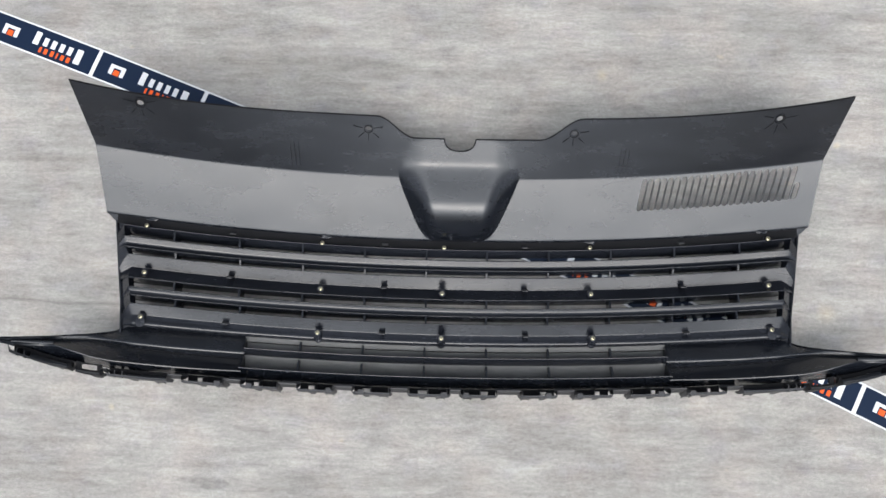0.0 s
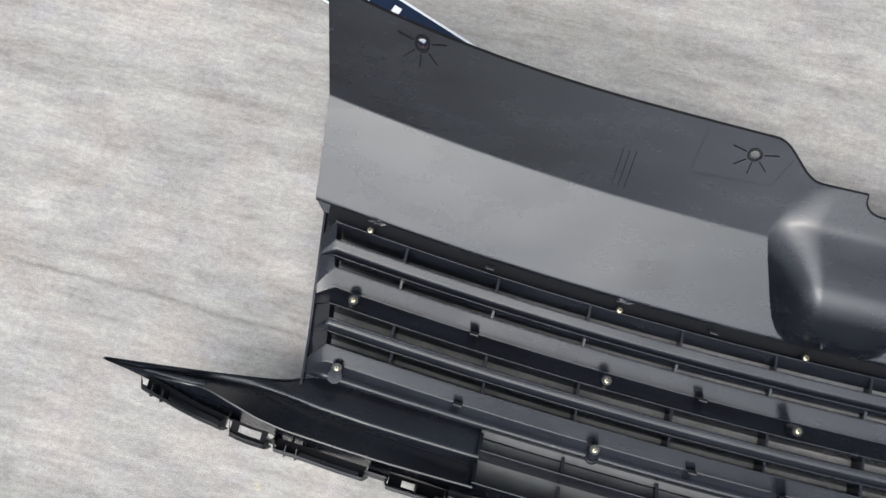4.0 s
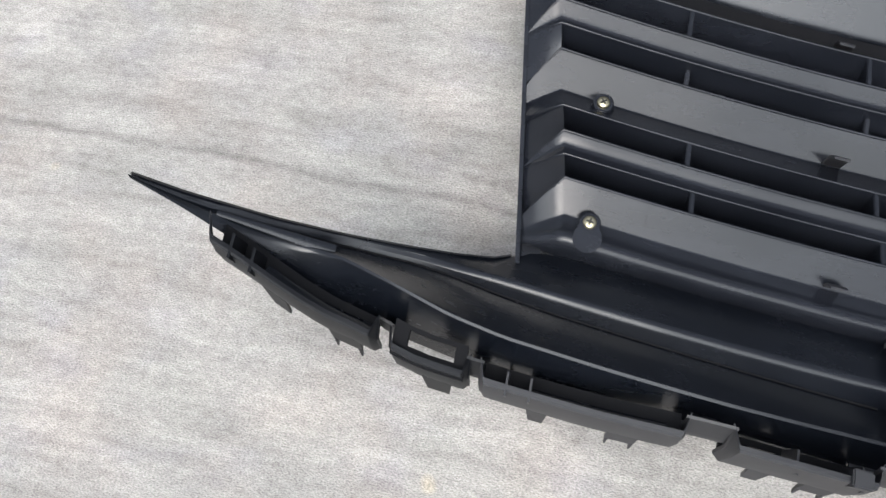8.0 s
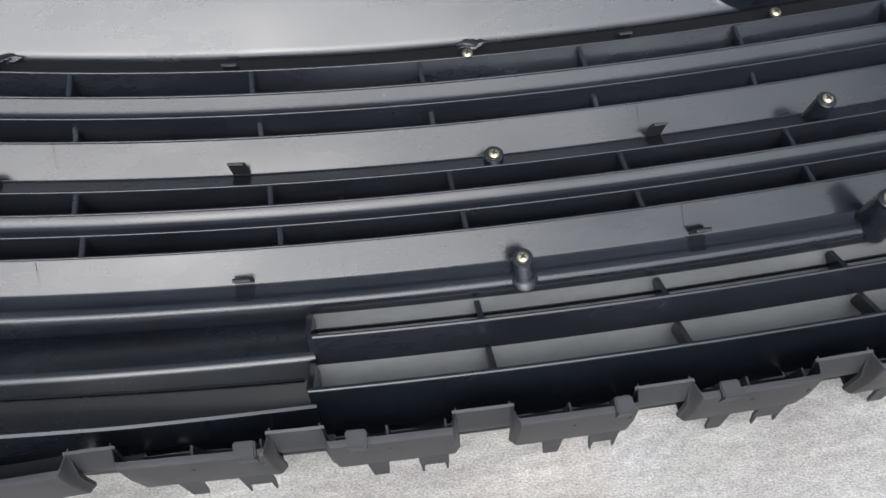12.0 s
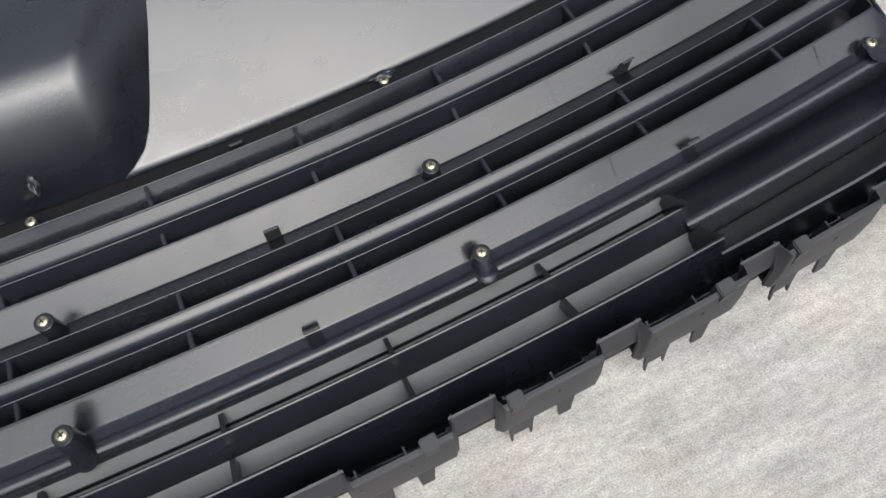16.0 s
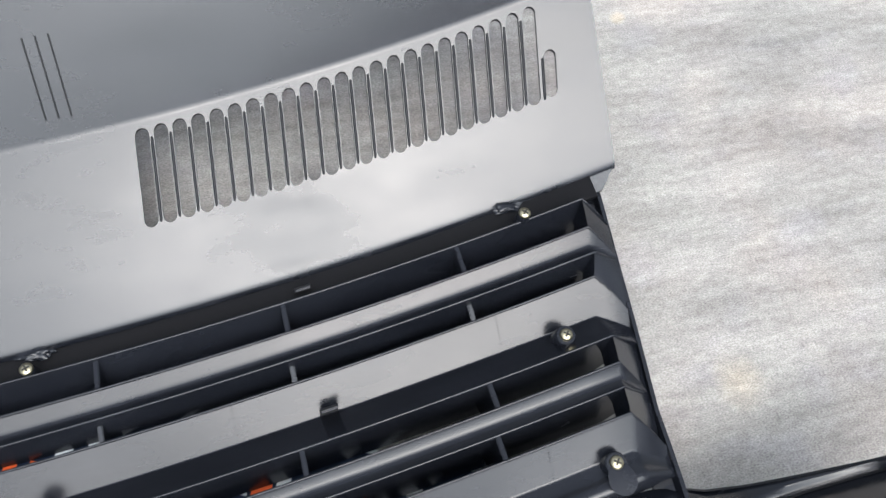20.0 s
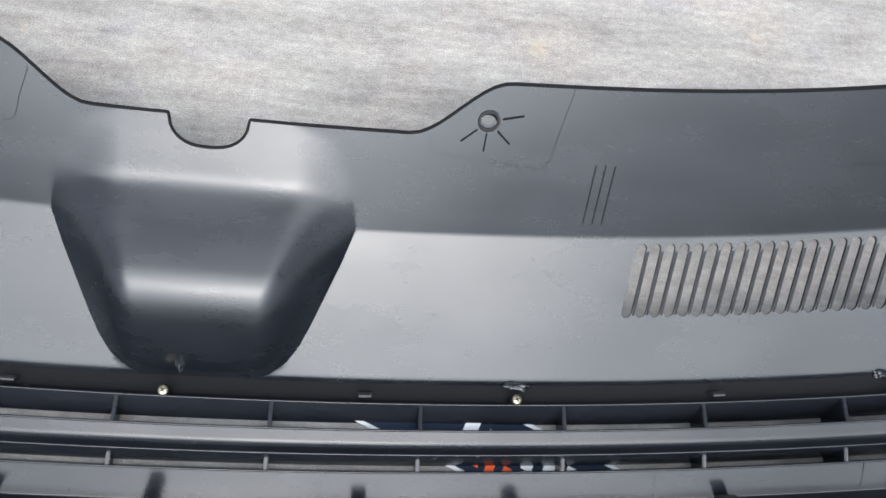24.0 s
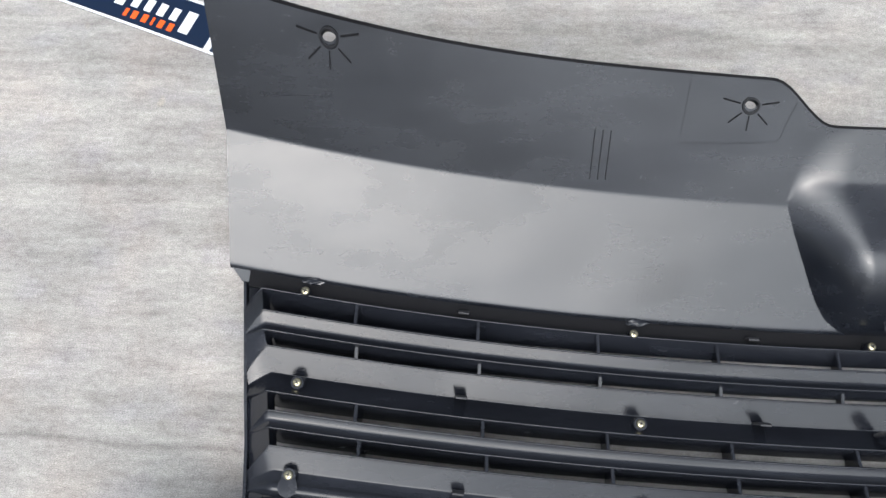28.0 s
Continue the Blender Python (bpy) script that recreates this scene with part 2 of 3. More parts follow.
def loft(rings, closed=True, caps=True):
    """A bmesh skinned over a row of rings of points."""
    bm = bmesh.new()
    vs = [[bm.verts.new(p) for p in r] for r in rings]
    for a, b in zip(vs, vs[1:]):
        ring_faces(bm, a, b, closed)
    if closed and caps:
        bm.faces.new(vs[0])
        bm.faces.new(vs[-1][::-1])
    return bm


def block(bm, corners):
    """Eight corners: four below, four above, in the same turn."""
    v = [bm.verts.new(c) for c in corners]
    for f in ((3, 2, 1, 0), (4, 5, 6, 7), (0, 1, 5, 4), (1, 2, 6, 5), (2, 3, 7, 6), (3, 0, 4, 7)):
        bm.faces.new([v[i] for i in f])


def bow_y(x):
    return 0.0894 * x * x


RISE = [(-0.105, 0.264), (-0.085, 0.240), (-0.069, 0.228), (-0.030, 0.241), (0.016, 0.245), (0.050, 0.250), (0.090, 0.250)]


def line_at(keys, t):
    for (a, u), (b, v) in zip(keys, keys[1:]):
        if t <= b:
            k = max(0.0, (t - a) / (b - a))
            return u + (v - u) * k
    return keys[-1][1]


def bow_z(x, y=-0.2):
    return line_at(RISE, y) * abs(x) ** 2.57


def at(x, y, z):
    """A point of the grille from its place in the middle section, carried along the bow."""
    return Vector((x, y + bow_y(x), z + bow_z(x, y)))


def spread(a, b, step):
    n = max(1, round((b - a) / step))
    return [a + (b - a) * i / n for i in range(n + 1)]


def rail(name, profile, x0, x1, mat, parent, label="", step=0.02):
    return part(name, loft([[at(x, y, z) for y, z in profile] for x in spread(x0, x1, step)]), mat, parent, label, 45, True)


def ease(a, b, x):
    t = min(1.0, max(0.0, (x - a) / (b - a)))
    return t * t * (3 - 2 * t)


# ---- floor ----
bm = bmesh.new()
bmesh.ops.create_grid(bm, x_segments=4, y_segments=4, size=20)
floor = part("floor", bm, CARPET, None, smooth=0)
tagged(floor, "light grey mottled felt carpet floor with brushed streaks", "floor", kind="structure")

# ---- grille ----
grille = new("car_grille")
grille.rotation_euler = (0, 0.010, 0)
tagged(grille, "black plastic car radiator grille lying face down on grey carpet", "car grille")


def lip(x):
    return 0.0630 + bow_y(x), 0.0062 + 0.235 * abs(x) ** 2.57


def crease(x):
    return 0.153 + 0.097 * x * x, 0.055 + 0.27 * abs(x) ** 2.57


def top_y(x):
    y = 0.2040 + 0.0248 * (ease(0.068, 0.122, -x) if x < 0 else ease(0.120, 0.178, x))
    y += 0.0155 * max(0.0, (abs(x) - 0.22) / 0.315) ** 2.3
    if abs(x) < 0.0238:
        y -= 0.0158 * math.sqrt(max(0.0, 1 - (abs(x) / 0.0238) ** 2.6))
    return y


POCKET = [(0.0600, 0.020), (0.0630, 0.035), (0.0672, 0.0455), (0.0745, 0.0548), (0.0840, 0.0618), (0.0970, 0.0685), (0.1340, 0.0850), (0.1535, 0.0925), (0.1700, 0.0900), (0.2040, 0.0820)]


def pocket_z(x, y):
    """The moulded emblem pocket, which stands up from the back of the panel: its face, and how much of it shows."""
    raised = 0.055 + 0.8 * (y - 0.153) + 0.0065 * (1 - ease(0.160, 0.222, y))
    face = 0.0740 - 0.06 * (0.1665 - y)
    top = 0.5 * (face + raised + math.sqrt((face - raised) ** 2 + 0.0030 ** 2))
    base = line_at(POCKET, y)
    half = 0.034 + 0.016 * (min(y, 0.1665) - 0.09) / 0.0765
    u = min(1.0, max(0.0, (abs(x) - half) / (base - half)))
    down = 20.2 * min(0.0525, max(0.0, 0.1150 - y)) ** 2
    up = ease(0.160, 0.186, y)
    flank = 1 - u ** 2
    side = (1 - up) * flank + up * ease(0, 1, 1 - u)
    return top, side * max(0.0, 1 - down / 0.0557)


def panel_z(x, y):
    (yl, zl), (yc, zc) = lip(x), crease(x)
    if y <= yc:
        z = zl + (y - yl) * (zc - zl) / (yc - yl)
    else:
        z = zc + (0.8 + 0.72 * (abs(x) / 0.534) ** 1.3) * (y - yc)
    if abs(x) < 0.1:
        b, k = pocket_z(x, y)
        z += max(0.0, b - z) * k
    return z


def panel_at(x, v):
    """v 0 to 1 from lip to crease, 1 to 2 from crease to top edge."""
    (yl, _), (yc, _) = lip(x), crease(x)
    y = yl + (yc - yl) * v if v <= 1 else yc + (top_y(x) - yc) * (v - 1)
    if abs(x) < 0.2:
        # columns follow the outline of the pocket
        k = line_at(POCKET, y) / 0.0925
        u = abs(x)
        u = u * k if u < 0.0925 else 0.2 - (0.2 - u) * (0.2 - 0.0925 * k) / (0.2 - 0.0925)
        x = math.copysign(u, x)
        (yl, _), (yc, _) = lip(x), crease(x)
        y = yl + (yc - yl) * v if v <= 1 else yc + (top_y(x) - yc) * (v - 1)
    roll = 0.0016 * max(0.0, 1 - v / 0.035) ** 2
    return Vector((x, y, panel_z(x, y) - roll))


HOLES = [(-0.4516, 0.2262), (-0.1355, 0.2125), (0.1675, 0.2112), (0.4495, 0.2245)]


def stadium(cx, cy, rx, ry, bend, straight_y, n=10):
    """Outline of a slot: half circles of radius rx, ry apart by straight_y, leaning by bend."""
    pts = []
    for k in range(2 * n + 2):
        top = k <= n
        a = math.pi * (k if top else k - 1) / n
        y = (straight_y if top else -straight_y) / 2 + ry * math.sin(a)
        pts.append((cx + rx * math.cos(a) + bend * y, cy + y))
    return pts


def build_panel():
    xs = spread(-0.5345, -0.20, 0.0055) + spread(-0.20, -0.0925, 0.003)[1:] + spread(-0.0925, 0.0925, 0.0017)[1:] + spread(0.0925, 0.20, 0.003)[1:] + spread(0.20, 0.5345, 0.0055)[1:]
    vs = [0.0, 0.007, 0.015, 0.024, 0.035] + spread(0.05, 0.45, 0.018) + spread(0.48, 0.97, 0.03) + [0.985, 1.0, 1.02] + spread(1.06, 1.245, 0.04) + [1.258, 1.2647, 1.272, 1.29] + spread(1.33, 1.95, 0.05) + [1.972, 1.985, 2.0]
    bm = bmesh.new()
    top = [[bm.verts.new(panel_at(x, v)) for v in vs] for x in xs]
    low = [[bm.verts.new(panel_at(x, v) + Vector((0, 0.0008, -0.0018))) for v in vs] for x in xs]
    nx, nv = len(xs) - 1, len(vs) - 1
    for i in range(nx):
        for j in range(nv):
            bm.faces.new((top[i][j], top[i + 1][j], top[i + 1][j + 1], top[i][j + 1]))
            bm.faces.new((low[i][j + 1], low[i + 1][j + 1], low[i + 1][j], low[i][j]))
        bm.faces.new((top[i + 1][0], top[i][0], low[i][0], low[i + 1][0]))
        bm.faces.new((top[i][nv], top[i + 1][nv], low[i + 1][nv], low[i][nv]))
    for j in range(nv):
        bm.faces.new((top[0][j], top[0][j + 1], low[0][j + 1], low[0][j]))
        bm.faces.new((top[nx][j + 1], top[nx][j], low[nx][j], low[nx][j + 1]))
    ob = part("panel", bm, PANEL, None, "smooth satin black upper panel", 0)
    cut = bmesh.new()

    def prism(pts, depth):
        up = [cut.verts.new((x, y, panel_z(x, y) + depth)) for x, y in pts]
        dn = [cut.verts.new((x, y + 0.004, panel_z(x, y) - depth)) for x, y in pts]
        ring_faces(cut, up, dn)
        cut.faces.new(up)
        cut.faces.new(dn[::-1])

    for i in range(24):
        x = 0.2820 + 0.00977 * i - (0.0008 if i == 23 else 0)
        (yl, _), (yc, _) = lip(x), crease(x)
        lo, hi = (0.455, 0.695) if i == 23 else (0.442, 0.942)
        a, b = yl + (yc - yl) * lo, yl + (yc - yl) * hi
        r = 0.0037
        prism(stadium(x - 0.0002, (a + b) / 2, r, r, 0.105, b - a - 2 * r), 0.008)
    for hx, hy in HOLES:
        prism([(hx + 0.0050 * math.cos(2 * math.pi * k / 24), hy + 0.0031 * math.sin(2 * math.pi * k / 24)) for k in range(24)], 0.009)
    cutter = part("cutter", cut, PANEL, None, smooth=0)
    mod = ob.modifiers.new("slots", "BOOLEAN")
    mod.operation, mod.solver, mod.object = "DIFFERENCE", "EXACT", cutter
    me = bpy.data.meshes.new_from_object(ob.evaluated_get(bpy.context.evaluated_depsgraph_get()))
    ob.modifiers.clear()
    ob.data = me
    bpy.data.objects.remove(cutter)
    bm = bmesh.new()
    bm.from_mesh(me)
    for f in bm.faces:
        f.smooth = True
    for e in bm.edges:
        e.smooth = not (len(e.link_faces) == 2 and e.calc_face_angle(0) > radians(26))
    bm.to_mesh(me)
    bm.free()
    ob.parent = grille
    return ob


panel = build_panel()


def surface(x, y, up=0.0):
    return Vector((x, y - 0.5 * up, panel_z(x, y) + up))


def ridge(name, points, w, up, mat, parent):
    """A thin moulded line along the panel."""
    rings = []
    for i, (x, y) in enumerate(points):
        a, b = points[max(0, i - 1)], points[min(len(points) - 1, i + 1)]
        d = Vector((b[0] - a[0], b[1] - a[1])).normalized()
        n = Vector((-d.y, d.x)) * w
        rings.append([surface(x - n.x, y - n.y, -0.0006), surface(x - n.x * 0.6, y - n.y * 0.6, up), surface(x + n.x * 0.6, y + n.y * 0.6, up), surface(x + n.x, y + n.y, -0.0006)])
    return part(name, loft(rings), mat, parent)


def straight(a, b, n=6):
    return [(a[0] + (b[0] - a[0]) * i / n, a[1] + (b[1] - a[1]) * i / n) for i in range(n + 1)]


for i in range(23):
    x = 0.2820 + 0.00977 * (i + 0.5)
    (yl, _), (yc, _) = lip(x), crease(x)
    lo, hi = (0.452, 0.70) if i == 22 else (0.440, 0.944)
    a, b = yl + (yc - yl) * lo, yl + (yc - yl) * hi
    mid = (a + b) / 2
    rings = []
    for k in range(13):
        y = a + (b - a) * k / 12
        e = min(1.0, min(k, 12 - k) / 1.2)
        w, up = 0.0013, -0.0011 + 0.0016 * e
        cx = x - 0.0004 + 0.105 * (y - mid)
        rings.append([surface(cx + w * math.cos(math.pi * q / 6), y, -0.0012 + (0.0012 + up) * math.sin(math.pi * q / 6)) for q in range(7)])
    part("vent_bar", loft(rings), DULL, panel, smooth=60)
for hx, hy in HOLES:
    rings = []
    for r0, r1, up in ((0.0070, 0.0050, -0.0005), (0.0067, 0.0047, 0.0014), (0.0054, 0.0035, 0.0014), (0.0049, 0.0030, -0.003)):
        rings.append([surface(hx + r0 * math.cos(2 * math.pi * k / 24), hy + r1 * math.sin(2 * math.pi * k / 24), up) for k in range(24)])
    part("hole_collar", loft(rings, caps=False), DULL, panel)
    for ang, r0, r1 in ((170, 0.0085, 0.0225), (10, 0.0085, 0.0215), (217, 0.0080, 0.0195), (268, 0.0065, 0.0165), (322, 0.0080, 0.0190)):
        if hx > 0.1 and hx < 0.2 and ang == 170:
            continue
        c, q = math.cos(radians(ang)), math.sin(radians(ang)) * 0.85
        # black colour stands for the shading of the rib's relief
        ridge("star_rib", straight((hx + r0 * c, hy + r0 * q), (hx + r1 * c, hy + r1 * q), 4), 0.00065, 0.0005, LINE, panel)
for sx in (-1, 1):
    for k in range(3):
        x = sx * 0.2525 + (k * 0.0062 if sx < 0 else -k * 0.0062)
        # darker plastic puts the relief shading of these panel-coloured lines into the colour
        ridge("witness_line", straight((x + sx * 0.0002, 0.166), (x, 0.194), 6), 0.00060, 0.0005, DULL, panel)
# faint moulded hatching and two blurred marks on the lower face of the panel
for k in range(13):
    x = -0.2155 + 0.0042 * k
    ridge("hatch_line", straight((x, 0.0780), (x, 0.1090), 5), 0.00028, 0.00013, PANEL, panel)
for k in range(8):
    y = 0.0780 + 0.00443 * k
    ridge("hatch_line", straight((-0.2155, y), (-0.1651, y + 0.001), 6), 0.00028, 0.00013, PANEL, panel)
for x0, x1, y in ((-0.2300, -0.1640, 0.1360), (-0.2120, -0.1700, 0.1270)):
    ridge("moulded_mark", straight((x0, y), (x1, y), 6), 0.0011, 0.00013, PANEL, panel)
# shallow pads round the inner holes
ridge("pad_edge", straight((-0.184, 0.1895), (-0.112, 0.1925), 8) + [(-0.109, 0.194), (-0.1075, 0.198)] + straight((-0.106, 0.203), (-0.100, 0.216), 4), 0.0006, 0.00055, PANEL, panel)
ridge("pad_edge", straight((-0.186, 0.192), (-0.184, 0.2275), 6), 0.0005, 0.0005, PANEL, panel)
ridge("pad_edge", [(0.133, 0.203), (0.134, 0.197), (0.137, 0.195)] + straight((0.142, 0.1945), (0.204, 0.1905), 8) + [(0.208, 0.192), (0.210, 0.196)] + straight((0.211, 0.200), (0.217, 0.228), 5), 0.0006, 0.00055, PANEL, panel)
ridge("pad_edge", straight((-0.505, 0.198), (-0.452, 0.2005), 6), 0.0005, 0.0005, PANEL, panel)
ridge("pad_edge", straight((0.405, 0.2005), (0.500, 0.203), 8) + [(0.506, 0.206), (0.509, 0.214)], 0.0006, 0.00055, PANEL, panel)


xs = spread(-0.534, -0.0242, 0.006) + spread(-0.0238, 0.0238, 0.0014) + spread(0.0242, 0.534, 0.006)
# black strip paints in the dark shading of the rolled top edge
ridge("rim", [(x, top_y(x) - 0.0005) for x in xs], 0.0010, 0.0003, LINE, panel)
# faint imprint of a woven mesh
for k in range(11):
    x = -0.208 + 0.0036 * k
    ridge("imprint_line", straight((x, 0.079 + 0.0008 * k), (x + 0.004, 0.104 + 0.0008 * k), 3), 0.00034, 0.00030, PANEL, panel)
for k in range(8):
    y = 0.080 + 0.0036 * k
    ridge("imprint_line", straight((-0.208, y), (-0.170, y + 0.007), 4), 0.00034, 0.00030, PANEL, panel)


def side_x(y):
    """Half width of the grille at its outer flange, by the place in the middle section."""
    return 0.5262 - 0.0247 * (0.062 - y) / 0.176


def rim(y, z, w=0.0016, h=0.0010, n=5):
    """The rounded top of a thin wall, w wide, from its back to its front."""
    return [(y + 0.5 * w * math.cos(math.pi * k / n), z - h + h * math.sin(math.pi * k / n)) for k in range(n + 1)]


def bend(a, b, c, r, n=5):
    """A corner at b between a and c, rounded over the length r on both sides."""
    u = (Vector(a) - Vector(b)).normalized() * r
    v = (Vector(c) - Vector(b)).normalized() * r
    out = []
    for k in range(n + 1):
        t = k / n
        p = Vector(b) + u * (1 - t) ** 2 + v * t ** 2
        out.append((p.x, p.y))
    return out


# rounded rims of the four rows of openings: back and front wall of each
ROWS = [((0.0486, 0.0126), (0.0314, 0.0142)), ((0.0159, 0.0168), (0.0053, 0.0104)),
        ((-0.0300, 0.0204), (-0.0440, 0.0232)), ((-0.0560, 0.0240), (-0.0687, 0.0268))]
BASE = 0.0006
(W1T, W1B), (W2T, W2B), (W3T, W3B), (W4T, W4B) = ROWS
VALLEY = [(0.0212, 0.0086), (-0.0133, 0.0009), (-0.0500, 0.0190), (-0.0845, 0.0165)]
RIDGE = [(-0.0905, 0.0176), (-0.0928, 0.0194), (-0.0948, 0.0204), (-0.0966, 0.0206), (-0.0982, 0.0201), (-0.0996, 0.0190), (-0.1008, 0.0172), (-0.1018, 0.0146), (-0.1026, 0.0110)]
RAILS = [
    ("top_rail", [(0.0530, BASE)] + rim(*W1T) + [(0.0370, BASE)], (0.0335, -0.001), 0.05),
    ("slat", [(0.0330, BASE)] + rim(*W1B) + bend(W1B, VALLEY[0], W2T, 0.0042) + rim(*W2T) + [(0.0100, BASE)], (0.0131, 0.0003), 0.06),
    ("screw_rail", [(0.0072, BASE)] + rim(*W2B) + bend(W2B, VALLEY[1], W3T, 0.0009, 3) + rim(*W3T) + [(-0.0365, BASE)], (-0.0250, -0.0010), 0.52),
    ("lower_slat", [(-0.0424, BASE)] + rim(*W3B) + bend(W3B, VALLEY[2], W4T, 0.0036) + rim(*W4T) + [(-0.0630, BASE)], (-0.0608, 0.0010), 0.06),
    ("base_rail", [(-0.0670, BASE)] + rim(*W4B) + bend(W4B, VALLEY[3], RIDGE[0], 0.0009, 3) + RIDGE + [(-0.1030, 0.0040), (-0.1020, -0.0040), (-0.0790, BASE)], (-0.0955, 0.0020), 0.42),
]


def inner_x(y):
    return 0.4977 + 0.18 * y


def deep(x, y, z):
    """A point of a rail; its foot comes nearer to the floor where the bow lifts the rims."""
    p = at(x, y, z)
    if z <= BASE:
        p.z = BASE + 0.5 * bow_z(x, y)
    return p


for name, prof, (ye, ze), keep in RAILS:
    yb = sum(y for y, _ in prof) / len(prof)
    rings = []

    def end_ring(s, k):
        ring = []
        for y, z in prof:
            xi = inner_x(y)
            q = y + (ye + keep * (y - yb) - y) * k
            w = z + (ze + (0.4 * keep * (z - 0.010) if z > BASE else -0.008) - z) * k
            ring.append(at(s * (xi + (side_x(q) - 0.0018 - xi) * k), q, w))
        return ring

    for k in (1.0, 0.75, 0.5, 0.25):
        rings.append(end_ring(-1, k))
    for u in spread(-1.0, 1.0, 0.035):
        rings.append([deep(u * inner_x(y), y, z) for y, z in prof])
    for k in (0.25, 0.5, 0.75, 1.0):
        rings.append(end_ring(1, k))
    part(name, loft(rings), LATTICE, grille, smooth=50, weigh=True)

# matt black colour deepens the shade in the trough under the lip
rail("lip_trough", [(0.088, 0.0024), (0.0505, 0.0034), (0.0505, 0.0010), (0.088, 0.0006)], -0.519, 0.519, LINE, grille)
for s in (-1, 1):
    # side wall between the end of the lip and the flange
    rings = []
    for k in range(7):
        t = k / 6
        x = s * (0.500 + 0.0335 * t)
        y, z = lip(x)
        low = at(s * (0.500 + 0.0262 * t), 0.0555, -0.004)
        rings.append([Vector((x, y + 0.001, z - 0.0006)), low, low - Vector((0, 0, 0.002)), Vector((x, y + 0.003, z - 0.0030))])
    part("lip_return", loft(rings), PANEL, grille, smooth=40)
OUTER = [((0.0335, -0.001), (0.0131, 0.0003)), ((0.0128, 0.0003), (-0.0140, -0.001)), ((-0.0365, -0.001), (-0.0605, 0.001)), ((-0.0611, 0.001), (-0.0870, 0.000))]
for row, (((ya, za), (yb, zb)), ((yc, zc), (yd, zd))) in enumerate(zip(ROWS, OUTER)):
    squeeze = (1.0, 0.995, 0.985, 0.975)[row]
    fa, fb = ((0.0370, 0.0330), (0.0100, 0.0072), (-0.0365, -0.0424), (-0.0630, -0.0670))[row]
    for k in range(5):
        for s in (-1, 1):
            x = s * (0.0475 + 0.0965 * k) * squeeze
            bm = bmesh.new()
            w = 0.0013
            block(bm, [deep(x - w, fa, BASE), deep(x + w, fa, BASE), deep(x + w, fb, BASE), deep(x - w, fb, BASE),
                       at(x - w, ya, min(za, zb + 0.0015) - 0.0006), at(x + w, ya, min(za, zb + 0.0015) - 0.0006), at(x + w, yb, zb - 0.0006), at(x - w, yb, zb - 0.0006)])
            bmesh.ops.bevel(bm, geom=[e for e in bm.edges if min(v.co.z for v in e.verts) > bow_z(x, yb) * 0.75 + 0.004], offset=0.0005, segments=2, affect="EDGES")
            part("divider", bm, LATTICE, grille, smooth=30)
    for s in (-1, 1):
        ia, ib, oc, od = s * inner_x(ya), s * inner_x(yb), s * (side_x(yc) - 0.0018), s * (side_x(yd) - 0.0018)
        rings = []
        for k in range(5):
            t = k / 4
            one = at(ia + (oc - ia) * t, ya + (yc - ya) * t, za + (zc - za) * t - 0.0006)
            two = at(ib + (od - ib) * t, yb + (yd - yb) * t, zb + (zd - zb) * t - 0.0006)
            down = Vector((-s * 0.0022, 0, -0.0150))
            rings.append([one, (one + two) / 2 + Vector((0, 0, 0.0004)), two, two + down, one + down])
        part("end_web", loft(rings), LATTICE, grille, smooth=30)
for s in (-1, 1):
    rings = []
    for k in range(9):
        y = 0.064 - k * 0.178 / 8
        x, z = s * side_x(y), -0.008 + 0.0145 * k / 8
        rings.append([at(x - s * 0.012, y, z - 0.007), at(x, y, z - 0.007), at(x + s * 0.0006, y, z), at(x - s * 0.0016, y, z + 0.0005), at(x - s * 0.0025, y, z - 0.005), at(x - s * 0.012, y, z - 0.005)])
    part("side_flange", loft(rings), LATTICE, grille)


# lower lattice and trim
def trim_line(keys, x):
    x = abs(x)
    for (x0, y0, z0), (x1, y1, z1) in zip(keys, keys[1:]):
        if x <= x1:
            t = max(0.0, (x - x0) / (x1 - x0))
            return y0 + (y1 - y0) * t, z0 + (z1 - z0) * t
    return keys[-1][1:]


